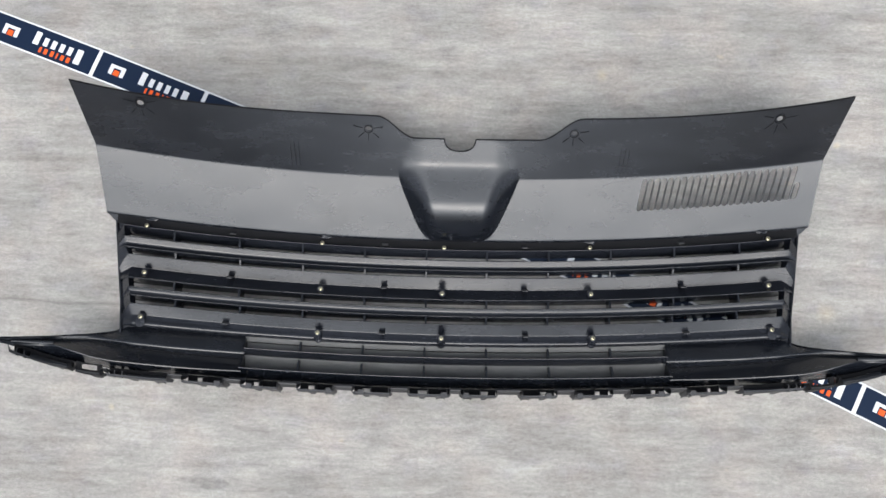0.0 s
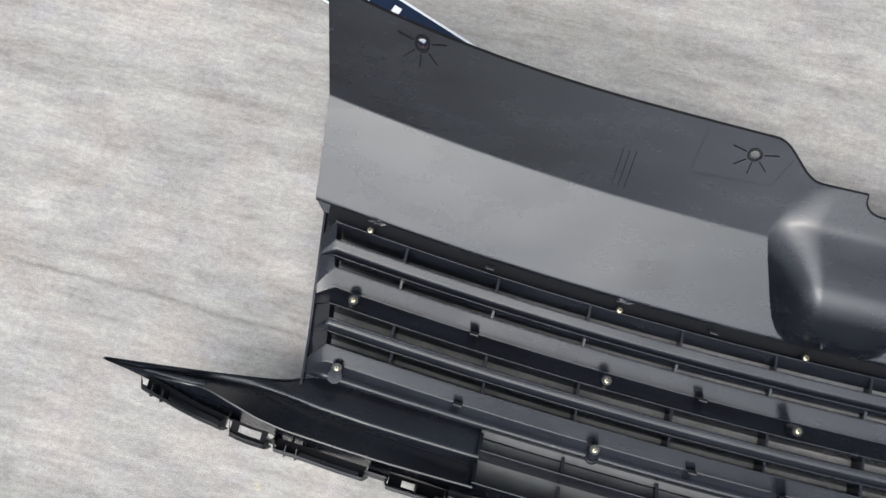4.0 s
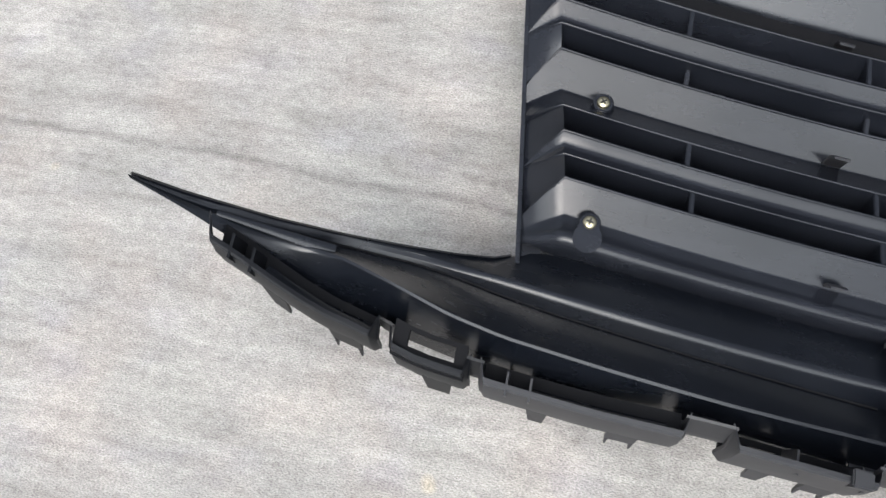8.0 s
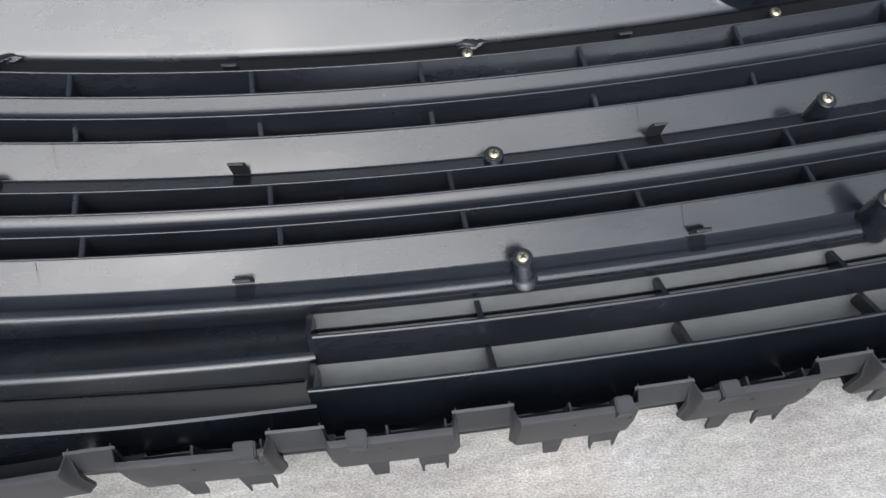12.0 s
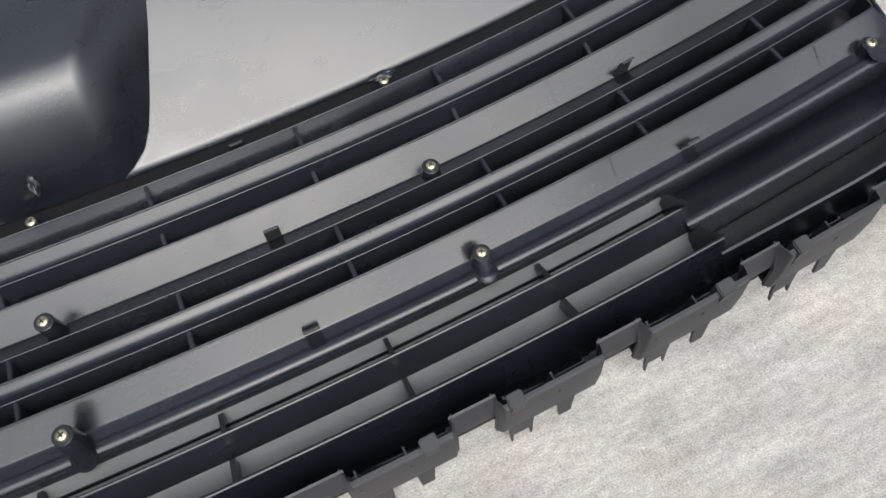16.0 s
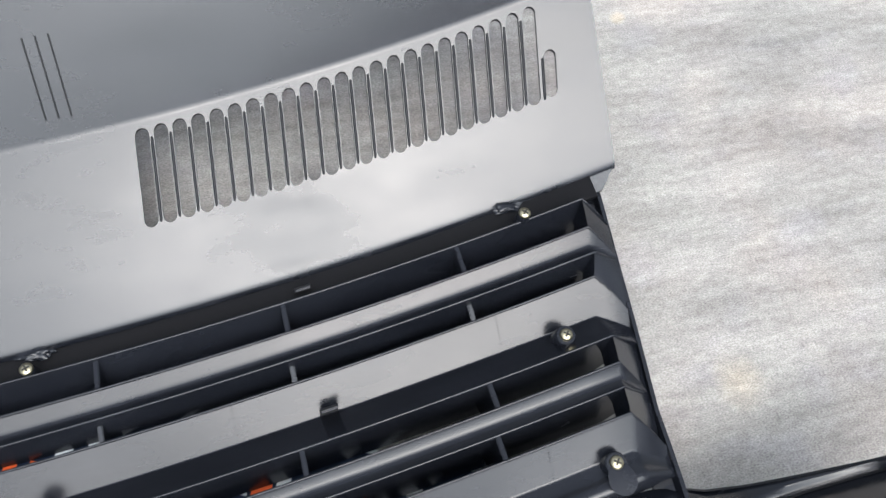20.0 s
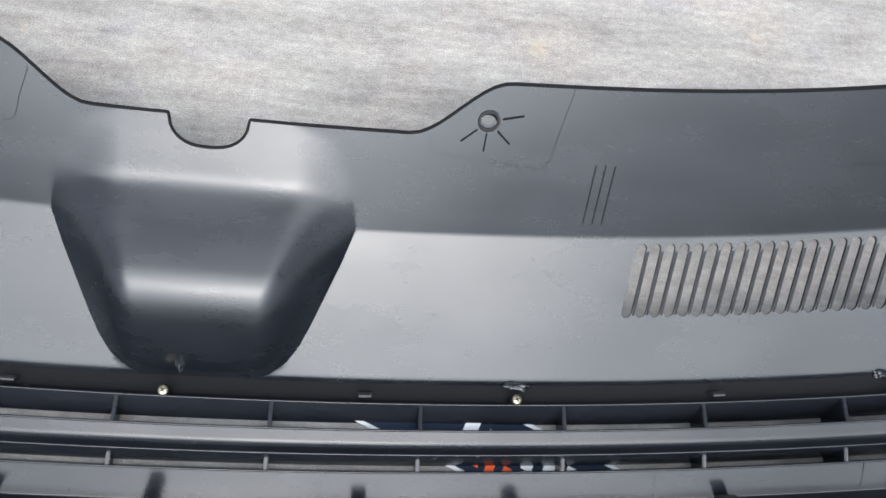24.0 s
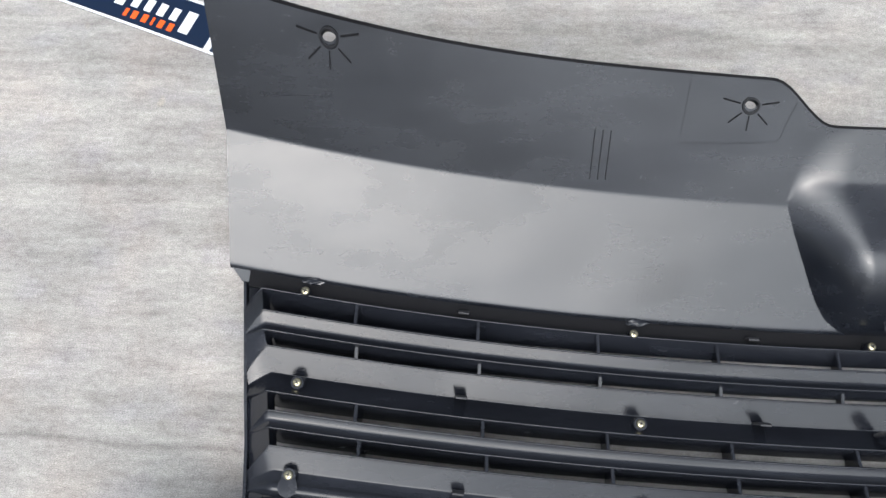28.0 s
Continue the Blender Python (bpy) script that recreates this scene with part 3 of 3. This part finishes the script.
TRIM = [
    [(0.32, -0.099, 0.006), (0.45, -0.0995, 0.004), (0.495, -0.1040, -0.001), (0.51, -0.1134, -0.001), (0.53, -0.1192, 0.0030), (0.55, -0.1235, 0.0065), (0.58, -0.1296, 0.0125), (0.61, -0.1352, 0.022), (0.64, -0.1404, 0.037), (0.657, -0.1430, 0.0495)],
    [(0.32, -0.127, 0.027), (0.43, -0.128, 0.026), (0.48, -0.1275, 0.022), (0.51, -0.1260, 0.014), (0.53, -0.1262, 0.009), (0.55, -0.1265, 0.008), (0.58, -0.130, 0.012), (0.61, -0.136, 0.022), (0.64, -0.141, 0.036), (0.657, -0.1432, 0.049)],
    [(0.32, -0.1365, 0.018), (0.43, -0.1355, 0.018), (0.48, -0.1345, 0.014), (0.51, -0.132, 0.008), (0.53, -0.130, 0.005), (0.55, -0.1305, 0.006), (0.58, -0.134, 0.010), (0.61, -0.139, 0.021), (0.64, -0.1425, 0.0355), (0.657, -0.1434, 0.0485)],
    [(0.32, -0.154, 0.041), (0.40, -0.156, 0.041), (0.45, -0.156, 0.040), (0.50, -0.1555, 0.039), (0.525, -0.153, 0.038), (0.55, -0.1475, 0.036), (0.575, -0.1425, 0.030), (0.60, -0.143, 0.026), (0.63, -0.145, 0.035), (0.657, -0.1436, 0.048)],
    [(0.32, -0.1695, 0.014), (0.45, -0.1695, 0.006), (0.50, -0.1690, 0.003), (0.55, -0.1650, 0.003), (0.60, -0.1555, 0.018), (0.62, -0.1510, 0.030), (0.64, -0.1465, 0.040), (0.657, -0.1438, 0.0475)],
]


def trim_ring(x, s):
    """One section of the wing, its ridges rounded by a few more points."""
    p = [trim_line(k, x) for k in TRIM]
    out = [p[0]]
    for i, (a, b, c) in enumerate(zip(p, p[1:], p[2:])):
        if i == 1:
            out.append(b)
            continue
        for end, t in ((a, 0.0036), (a, 0.0014), (c, 0.0014), (c, 0.0036)):
            d = math.hypot(end[0] - b[0], end[1] - b[1]) or 1.0
            k = min(0.4, t / d)
            out.append((b[0] + (end[0] - b[0]) * k, b[1] + (end[1] - b[1]) * k - (0.0003 if t < 0.003 else 0)))
    out.append(p[-1])
    return [at(s * x, y, z) for y, z in out]


for s in (-1, 1):
    rings = []
    for x in spread(0.318, 0.657, 0.008):
        top = trim_ring(x, s)
        rings.append(top + [p - Vector((0, 0, 0.0025)) for p in top[::-1]])
    part("wing_trim", loft(rings), DEEP, grille, "deep black swept lower wing trim", 45, True)
    # the joint between the two shells of the wing
    rings = []
    for x in spread(0.325, 0.600, 0.008):
        y, z = trim_line(TRIM[2], x)
        rings.append([at(s * x, y + 0.0009, z - 0.0006), at(s * x, y + 0.0006, z + 0.0009), at(s * x, y - 0.0002, z + 0.0009), at(s * x, y - 0.0006, z - 0.0006)])
    part("joint_line", loft(rings), LINE, grille, smooth=0)
    rings = []
    for x in spread(0.505, 0.656, 0.008):
        y, z = trim_line(TRIM[0], x)
        rings.append([at(s * x, y + 0.0004, z + 0.0010), at(s * x, y + 0.0016, z - 0.0002), at(s * x, y + 0.0014, z - 0.010), at(s * x, y - 0.0004, z - 0.004)])
    part("edge_flange", loft(rings), DEEP, grille)
    rings = []
    for x in spread(0.580, 0.628, 0.004):
        k = (x - 0.580) / 0.048
        y, z = -0.1398 - 0.0030 * k, 0.0225 + 0.0105 * k
        h = 0.0022 * (1 - 0.8 * k)
        w = 0.0026 * (1 - 0.6 * k)
        rings.append([at(s * x, y + w + 0.001, z - 0.003), at(s * x, y + w, z + 0.6 * h), at(s * x, y + 0.4 * w, z + h), at(s * x, y - 0.4 * w, z + h), at(s * x, y - w, z + 0.5 * h), at(s * x, y - w - 0.001, z - 0.004)])
    part("tip_rib", loft(rings), DEEP, grille)

rail("lower_bar", [(-0.1184, 0.0300), (-0.1187, 0.0308), (-0.1193, 0.0313), (-0.1200, 0.0312), (-0.1206, 0.0306), (-0.1212, 0.0298), (-0.1300, 0.0195), (-0.1304, 0.0180), (-0.1290, 0.0172), (-0.1205, 0.0270), (-0.1190, 0.0290)], -0.32, 0.32, LATTICE, grille)
rail("bottom_bar", [(-0.1470, 0.0452), (-0.1474, 0.0461), (-0.1481, 0.0466), (-0.1489, 0.0465), (-0.1496, 0.0458), (-0.1503, 0.0446), (-0.1690, 0.0130), (-0.1690, 0.0100), (-0.1495, 0.0415), (-0.1475, 0.0440)], -0.32, 0.32, DEEP, grille)
rail("recess_floor", [(-0.1000, 0.0120), (-0.1020, 0.0130), (-0.1094, 0.0110), (-0.1094, 0.0090), (-0.1020, 0.0105)], -0.32, 0.32, GREY, grille)
rail("recess_floor", [(-0.1106, 0.0082), (-0.1110, 0.0092), (-0.1225, 0.0066), (-0.1225, 0.0046), (-0.1110, 0.0066)], -0.32, 0.32, GREY, grille)
# black strip added under the slit, in place of its shade
rail("slit_shade", [(-0.1085, 0.0085), (-0.1115, 0.0060), (-0.1115, 0.0045), (-0.1085, 0.0060)], -0.32, 0.32, LINE, grille)
rail("recess_floor", [(-0.1280, 0.0185), (-0.1290, 0.0195), (-0.1520, 0.0130), (-0.1520, 0.0110), (-0.1290, 0.0165)], -0.32, 0.32, GREY, grille)
for ya, za, yb, zb in ((-0.1045, 0.0165, -0.120, 0.0345), (-0.132, 0.027, -0.148, 0.046)):
    for k in range(-3, 3):
        x = (k + 0.5) * 0.0945
        bm = bmesh.new()
        w = 0.0014
        block(bm, [at(x - w, ya - 0.001, za - 0.010), at(x + w, ya - 0.001, za - 0.010), at(x + w, yb + 0.001, zb - 0.019), at(x - w, yb + 0.001, zb - 0.019),
                   at(x - w, ya, za), at(x + w, ya, za), at(x + w, yb, zb - 0.008), at(x - w, yb, zb - 0.008)])
        part("divider", bm, LATTICE, grille, smooth=0)
    for s in (-1, 1):
        bm = bmesh.new()
        i, o = s * 0.3175, s * 0.3205
        block(bm, [at(i, ya - 0.002, 0.001), at(o, ya - 0.002, 0.001), at(o, yb - 0.003, 0.004), at(i, yb - 0.003, 0.004),
                   at(i, ya, za + 0.003), at(o, ya, za + 0.003), at(o, yb, zb + 0.0015), at(i, yb, zb + 0.0015)])
        part("end_web", bm, LATTICE, grille, smooth=0)

# clip strip
BOXES = [(-0.622, -0.556), (-0.547, -0.514), (-0.506, -0.418), (-0.397, -0.338), (-0.314, -0.260), (-0.233, -0.179), (-0.152, -0.096), (-0.069, -0.008),
         (0.009, 0.062), (0.097, 0.151), (0.176, 0.232), (0.257, 0.315), (0.338, 0.394), (0.418, 0.506), (0.514, 0.547), (0.556, 0.622)]


def clip_at(x, y, z):
    u = abs(x)
    return at(x, y + 0.006 * ease(0.53, 0.57, u) + 0.016 * ease(0.565, 0.64, u) - 0.0015 * ease(0.40, 0.46, u), z - 0.024 * ease(0.38, 0.50, u) + 0.022 * ease(0.565, 0.64, u))


WEB = [(-0.1655, 0.0548), (-0.1668, 0.0545), (-0.1712, 0.0435), (-0.1724, 0.0395), (-0.1718, 0.0350), (-0.1690, 0.0220), (-0.1640, 0.0215), (-0.1640, 0.0225), (-0.1678, 0.0235), (-0.1706, 0.0360), (-0.1698, 0.0435)]
LOW_WEB = [(-0.1640, 0.0470), (-0.1652, 0.0465), (-0.1672, 0.0350), (-0.1668, 0.0225), (-0.1640, 0.0215), (-0.1638, 0.0225), (-0.1655, 0.0235), (-0.1660, 0.0350)]
for (a, b), (c, _d) in zip(BOXES, BOXES[1:]):
    outer = min(abs(b), abs(c)) > 0.54
    rings = [[clip_at(x, y, z) for y, z in (LOW_WEB if outer else WEB)] for x in spread(b, c, 0.006)]
    part("clip_web", loft(rings), DULL if abs(c) > 0.5 else CLIP, grille, smooth=30)


def bar(bm, x0, x1, y0, y1, z0, z1, taper=1.0):
    m = (x0 + x1) / 2
    a, b = m + (x0 - m) * taper, m + (x1 - m) * taper
    block(bm, [clip_at(a, y0, z0), clip_at(b, y0, z0), clip_at(b, y1, z0), clip_at(a, y1, z0), clip_at(x0, y0, z1), clip_at(x1, y0, z1), clip_at(x1, y1, z1), clip_at(x0, y1, z1)])


def leg(x0, x1, z0, z1, y, lean, taper):
    """A thin foot below a plate that leans outward by lean towards its end."""
    bm = bmesh.new()
    m = (x0 + x1) / 2
    a, b = m + (x0 - m) * taper, m + (x1 - m) * taper
    block(bm, [clip_at(a, y - lean, z0), clip_at(b, y - lean, z0), clip_at(b, y - lean + 0.0017, z0), clip_at(a, y - lean + 0.0017, z0),
               clip_at(x0, y, z1), clip_at(x1, y, z1), clip_at(x1, y + 0.0017, z1), clip_at(x0, y + 0.0017, z1)])
    return bm


def plate(x0, x1, line):
    """A pressed plate from x0 to x1; line is its section (y, z); its ends bend back to the webs in a round fold."""
    rings = []
    for x in spread(x0 - 0.0020, x0 + 0.0012, 0.0004) + spread(x0 + 0.0012, x1 - 0.0012, 0.009)[1:-1] + spread(x1 - 0.0012, x1 + 0.0020, 0.0004):
        e = ease(-0.0020, 0.0012, min(x - x0, x1 - x))
        out = [(y + back * (1 - e), z - drop * (1 - e)) for (y, z), back, drop in zip(line, (0.0086, 0.0088, 0.0036, 0.0024), (0.002, 0.002, 0, 0))]
        rings.append([clip_at(x, y, z) for y, z in out] + [clip_at(x, y + 0.0018, z) for y, z in out[::-1]])
    return loft(rings)


for k, (a, b) in enumerate(BOXES):
    n, flip = b - a, a > 0
    m = min(k, 15 - k)
    skin = CLIP if m > 1 else DULL

    def run(u0, u1):
        """A stretch of the box, counted from its outer end."""
        return (b - n * u1, b - n * u0) if flip else (a + n * u0, a + n * u1)

    rise = (0.0135, 0.0135, 0.0060)[m] if m < 3 else 0.0
    ob = part("clip_box", plate(a, b, [(-0.1744, 0.0562), (-0.1756, 0.0553), (-0.1780, 0.040 + 0.5 * rise), (-0.1790, 0.0215 + rise)]), skin, grille, smooth=30)
    if m in (0, 2):
        # a half-round rod along the channel
        u0, u1 = run(0.30, 0.97) if m == 0 else run(0.26, 0.93)
        rings = []
        for x in spread(u0, u1, 0.006):
            top = 0.0500 if m == 0 else 0.0460
            rings.append([clip_at(x, -0.1768, 0.026), clip_at(x, -0.1766, top - 0.0045), clip_at(x, -0.1755, top - 0.0012), clip_at(x, -0.1735, top),
                          clip_at(x, -0.1712, top - 0.0010), clip_at(x, -0.1692, top - 0.0042), clip_at(x, -0.1684, 0.026)])
        part("rod", loft(rings), DEEP, ob, "glossy black half-round rod")
    # floor of the box with a slot left open
    g0, g1 = run(0.20, 0.84) if m == 1 else run(0.66, 0.76) if m < 3 else run(0.22, 0.44)
    back = (-0.1675 if m > 2 else -0.1705) if m != 1 else -0.1632
    inner = (-0.1645, -0.1612, -0.1645)[m] if m < 3 else -0.1660
    ledge = (0.041, 0.053, 0.043)[m] if m < 3 else 0.0225
    for x0, x1, y0, y1 in ((a, g0, -0.1770, inner), (g1, b, -0.1770, inner), (g0, g1, -0.1770, -0.1755 if m != 1 else -0.1702), (g0, g1, back - 0.0015 if m != 1 else back, inner)):
        bm = bmesh.new()
        for p0, p1 in zip(spread(x0, x1, 0.012), spread(x0, x1, 0.012)[1:]):
            bar(bm, p0, p1, y0, y1, ledge - 0.003, ledge)
        # matt black colour adds the shade deep in the box
        part("tray", bm, LINE, ob, smooth=0)
    if m > 2:
        x0, x1 = run(0.79, 0.94) if m % 2 else run(0.16, 0.32)
        bm = bmesh.new()
        bar(bm, x0, x1, -0.1768, -0.1692, 0.0480, 0.0585)
        bmesh.ops.bevel(bm, geom=bm.edges[:], offset=0.0007, segments=2, affect="EDGES")
        part("latch", bm, skin, ob, smooth=30)
    for u, tall in (((0.12, 0.056), (0.24, 0.056)) if m in (0, 2) else ((0.46, 0.047), (0.93, 0.047)) if m > 2 else ()):
        x = run(u, u)[0]
        bm = bmesh.new()
        bar(bm, x, x + 0.001, -0.1775, -0.167, 0.026, tall)
        part("rib", bm, skin, ob, smooth=0)
    # wedge foot, and a broad foot with two prongs
    feet = ((0.24, 0.0100, 0.0155, 0.70),) if m != 1 else ((0.40, 0.014, 0.014, 0.75),)
    for u, dw, dz, taper in feet:
        x = run(u, u)[0] - (dw if flip else 0)
        part("foot", leg(x, x + dw, 0.0215 - dz + rise, 0.0235 + rise, -0.1789, 0.0034, taper), skin, ob, smooth=0)
    if m != 1:
        x = run(0.67, 0.67)[0] - (0.014 if flip else 0)
        part("foot", leg(x, x + 0.014, 0.0110 + rise, 0.0235 + rise, -0.1789, 0.0022, 0.96), skin, ob, smooth=0)
        for q in (x + 0.0004, x + 0.0118):
            part("prong", leg(q, q + 0.0018, 0.0045 + rise, 0.0116 + rise, -0.1811, 0.0020, 0.45), skin, ob, smooth=0)

# screws
SCREWS = [(-0.473, 0.071, 0.053), (-0.211, 0.055, 0.017), (-0.020, 0.052, 0.0135), (0.208, 0.056, 0.0185), (0.473, 0.071, 0.053),
          (-0.4725, 0.0, 0.0505), (-0.210, -0.017, 0.0215), (-0.022, -0.021, 0.0285), (0.208, -0.017, 0.0245), (0.4725, 0.0, 0.0505),
          (-0.470, -0.0675, 0.059), (-0.210, -0.085, 0.0345), (-0.022, -0.090, 0.0415), (0.208, -0.085, 0.036), (0.471, -0.0675, 0.059)]


def lathe(profile, n=16):
    rings = [[Vector((r * math.cos(2 * math.pi * k / n), r * math.sin(2 * math.pi * k / n), z)) for k in range(n)] for r, z in profile]
    return loft(rings)


for x, y, z in SCREWS:
    base = bow_z(x) + 0.004
    h = z - base
    r = 0.68 if y > 0.04 else 1.0
    boss = part("screw_boss", lathe([(0.0062 * r, -h), (0.0056 * r, -h * 0.4), (0.0054 * r, -0.0012), (0.0048 * r, -0.0006)]), LATTICE, grille)
    boss.location = (x, y, z)
    if y < -0.05:
        # the boss leans out to a small flange on the ridge
        low = base + 0.0178 - z
        rings = []
        for t, w in ((0.0, 0.0046), (0.25, 0.0052), (0.8, 0.0055), (0.93, 0.0058), (1.0, 0.0068), (1.15, 0.0070)):
            rings.append([Vector((w * math.cos(q * math.pi / 8), w * math.sin(q * math.pi / 8) - 0.0072 * t, -0.0012 + low * t)) for q in range(16)])
        part("boss_foot", loft(rings), LATTICE, boss, smooth=40)
    head = part("screw", lathe([(0.0034, -0.0010), (0.0034, 0.0001), (0.0028, 0.0009), (0.0013, 0.0013)]), BRASS, boss, "yellow zinc cross-head screw")
    turn = random.uniform(0, 1.5)
    # dark bars on the head stand in for the shaded cross slot
    bm = bmesh.new()
    for q in (turn, turn + math.pi / 2):
        u, w = Vector((math.cos(q), math.sin(q), 0)) * 0.0019, Vector((-math.sin(q), math.cos(q), 0)) * 0.00045
        lo, hi = Vector((0, 0, 0.0006)), Vector((0, 0, 0.00145))
        block(bm, [lo - u - w, lo + u - w, lo + u + w, lo - u + w, hi - u - w, hi + u - w, hi + u + w, hi - u + w])
    part("cross_slot", bm, SLOT, boss, smooth=0)

# melted plastic at the welds along the lip
for wx, wy in ((-0.470, 0.083), (-0.207, 0.0665), (-0.010, 0.0705), (0.211, 0.0665), (0.470, 0.083)):
    bm = bmesh.new()
    bmesh.ops.create_icosphere(bm, subdivisions=4, radius=1.0)
    for v in bm.verts:
        q = v.co.copy()
        k = 1 + 0.5 * noise.noise(q * 1.7 + Vector((wx * 50, 0, 0))) + 0.22 * noise.noise(q * 4 + Vector((wx * 90, 3, 0)))
        v.co = Vector((q.x * 0.0085 * k, q.y * 0.0036 * k, q.z * 0.0022 * k)) if abs(wx) > 0.1 else Vector((q.x * 0.0030 * k, q.y * 0.0065 * k, q.z * 0.0016 * k + q.y * 0.0075))
    ob = part("weld_blob", bm, LATTICE, grille, "lump of melted plastic", 60)
    ob.location = surface(wx, wy, -0.0005)
# locating tabs: small upright hooks with a flat top
for y0, top, foot in ((0.0560, 0.0112, 0.0010), (-0.0128, 0.0175, 0.0000), (-0.0835, 0.0262, 0.0140)):
    for x in (-0.349, -0.113, 0.107, 0.349):
        w, h = 0.0047, top - foot
        rings = []
        for k in range(7):
            # a thin plate that leans forward and curls over at the top
            t = k / 6
            y, z = y0 - 0.0012 * t - 0.0022 * max(0.0, t - 0.7) / 0.3, foot + h * (t if t < 0.7 else 0.7 + 0.3 * math.sin((t - 0.7) / 0.3 * math.pi / 2))
            v = w * (1 - 0.14 * max(0.0, t - 0.66) / 0.34)
            rings.append([at(x - v, y, z), at(x + v, y, z), at(x + v, y + 0.0013, z + 0.0002), at(x - v, y + 0.0013, z + 0.0002)])
        part("locating_tab", loft(rings), CLIP, grille, smooth=40)


# fine seam lines across the screw rails
for x in (-0.443, -0.300, -0.120, 0.118, 0.302, 0.443):
    for ya, za, yb, zb in ((0.0040, 0.0096, -0.0128, 0.0011), (-0.0702, 0.0259, -0.0840, 0.0167)):
        bm = bmesh.new()
        w = 0.00022
        block(bm, [at(x - w, ya, za - 0.001), at(x + w, ya, za - 0.001), at(x + w, yb, zb - 0.001), at(x - w, yb, zb - 0.001),
                   at(x - w, ya, za + 0.00018), at(x + w, ya, za + 0.00018), at(x + w, yb, zb + 0.00018), at(x - w, yb, zb + 0.00018)])
        part("seam_line", bm, LATTICE, grille, smooth=0)
# thin ridges above the clip webs, added in place of bright slits
for x0, x1 in ((-0.338, -0.316), (-0.480, -0.450), (0.316, 0.338), (0.232, 0.250), (0.450, 0.480)):
    rings = [[clip_at(x, -0.1655, 0.0350), clip_at(x, -0.1662, 0.0362), clip_at(x, -0.1672, 0.0360), clip_at(x, -0.1668, 0.0345)] for x in spread(x0, x1, 0.005)]
    part("slit_gleam", loft(rings), CLIP, grille, smooth=0)


# ---- banner ----
BAND_FIT = (0.1377, -0.4220, -0.0405, 0.0)


def band_y(x):
    return BAND_FIT[0] + x * (BAND_FIT[1] + x * (BAND_FIT[2] + x * BAND_FIT[3]))


BAND_W = 0.0505


def band(x, v, z=0.0):
    """x along the upper edge, v 0 to 1 across to the lower edge."""
    s = BAND_FIT[1] + 2 * BAND_FIT[2] * x
    k = BAND_W / math.hypot(1, s)
    return Vector((x + s * k * v, band_y(x) - k * v, 0.0009 + z))


banner = new("banner_strip")
tagged(banner, "long navy printed banner strip with white borders on carpet", "banner")


def strip_piece(name, x0, x1, v0, v1, mat, z, skew=0.0, step=0.05, label=""):
    rings = []
    for x in spread(x0, x1, step):
        rings.append([band(x, v0, z), band(x + skew * (v1 - v0), v1, z), band(x + skew * (v1 - v0), v1, z - 0.0006), band(x, v0, z - 0.0006)])
    return part(name, loft(rings), mat, banner, label, smooth=0)


strip_piece("backing", -1.0, 1.0, 0, 1, NAVY, 0.0, label="navy blue vinyl backing")
strip_piece("border", -1.0, 1.0, 0.0, 0.05, WHITE, 0.0006)
strip_piece("border", -1.0, 1.0, 0.95, 1.0, WHITE, 0.0006)
CELLS = [-0.953, -0.772, -0.590, -0.412, -0.237, -0.063, 0.112, 0.286, 0.460, 0.634, 0.81]
for c0, c1 in zip(CELLS, CELLS[1:]):
    p = c1 - c0
    strip_piece("separator", c0 - 0.003, c0 + 0.003, 0.05, 0.95, WHITE, 0.0007)
    for u0, u1, v0, v1 in ((0.13, 0.27, 0.32, 0.42), (0.13, 0.165, 0.42, 0.66), (0.235, 0.27, 0.42, 0.66)):
        strip_piece("emblem", c0 + p * u0, c0 + p * u1, v0, v1, WHITE, 0.0007)
    strip_piece("emblem_core", c0 + p * 0.175, c0 + p * 0.225, 0.48, 0.66, ORANGE, 0.0007)
    for u0, u1, v0, v1 in ((0.415, 0.465, 0.20, 0.64), (0.505, 0.545, 0.31, 0.59), (0.58, 0.62, 0.31, 0.59), (0.655, 0.695, 0.31, 0.59), (0.73, 0.77, 0.31, 0.59), (0.81, 0.865, 0.28, 0.78)):
        strip_piece("white_mark", c0 + p * u0, c0 + p * u1, v0, v1, WHITE, 0.0007)
    for u0, u1 in ((0.495, 0.515), (0.54, 0.57), (0.60, 0.63), (0.655, 0.668), (0.695, 0.725), (0.75, 0.78)):
        strip_piece("orange_mark", c0 + p * u0, c0 + p * u1, 0.66, 0.84, ORANGE, 0.0007)
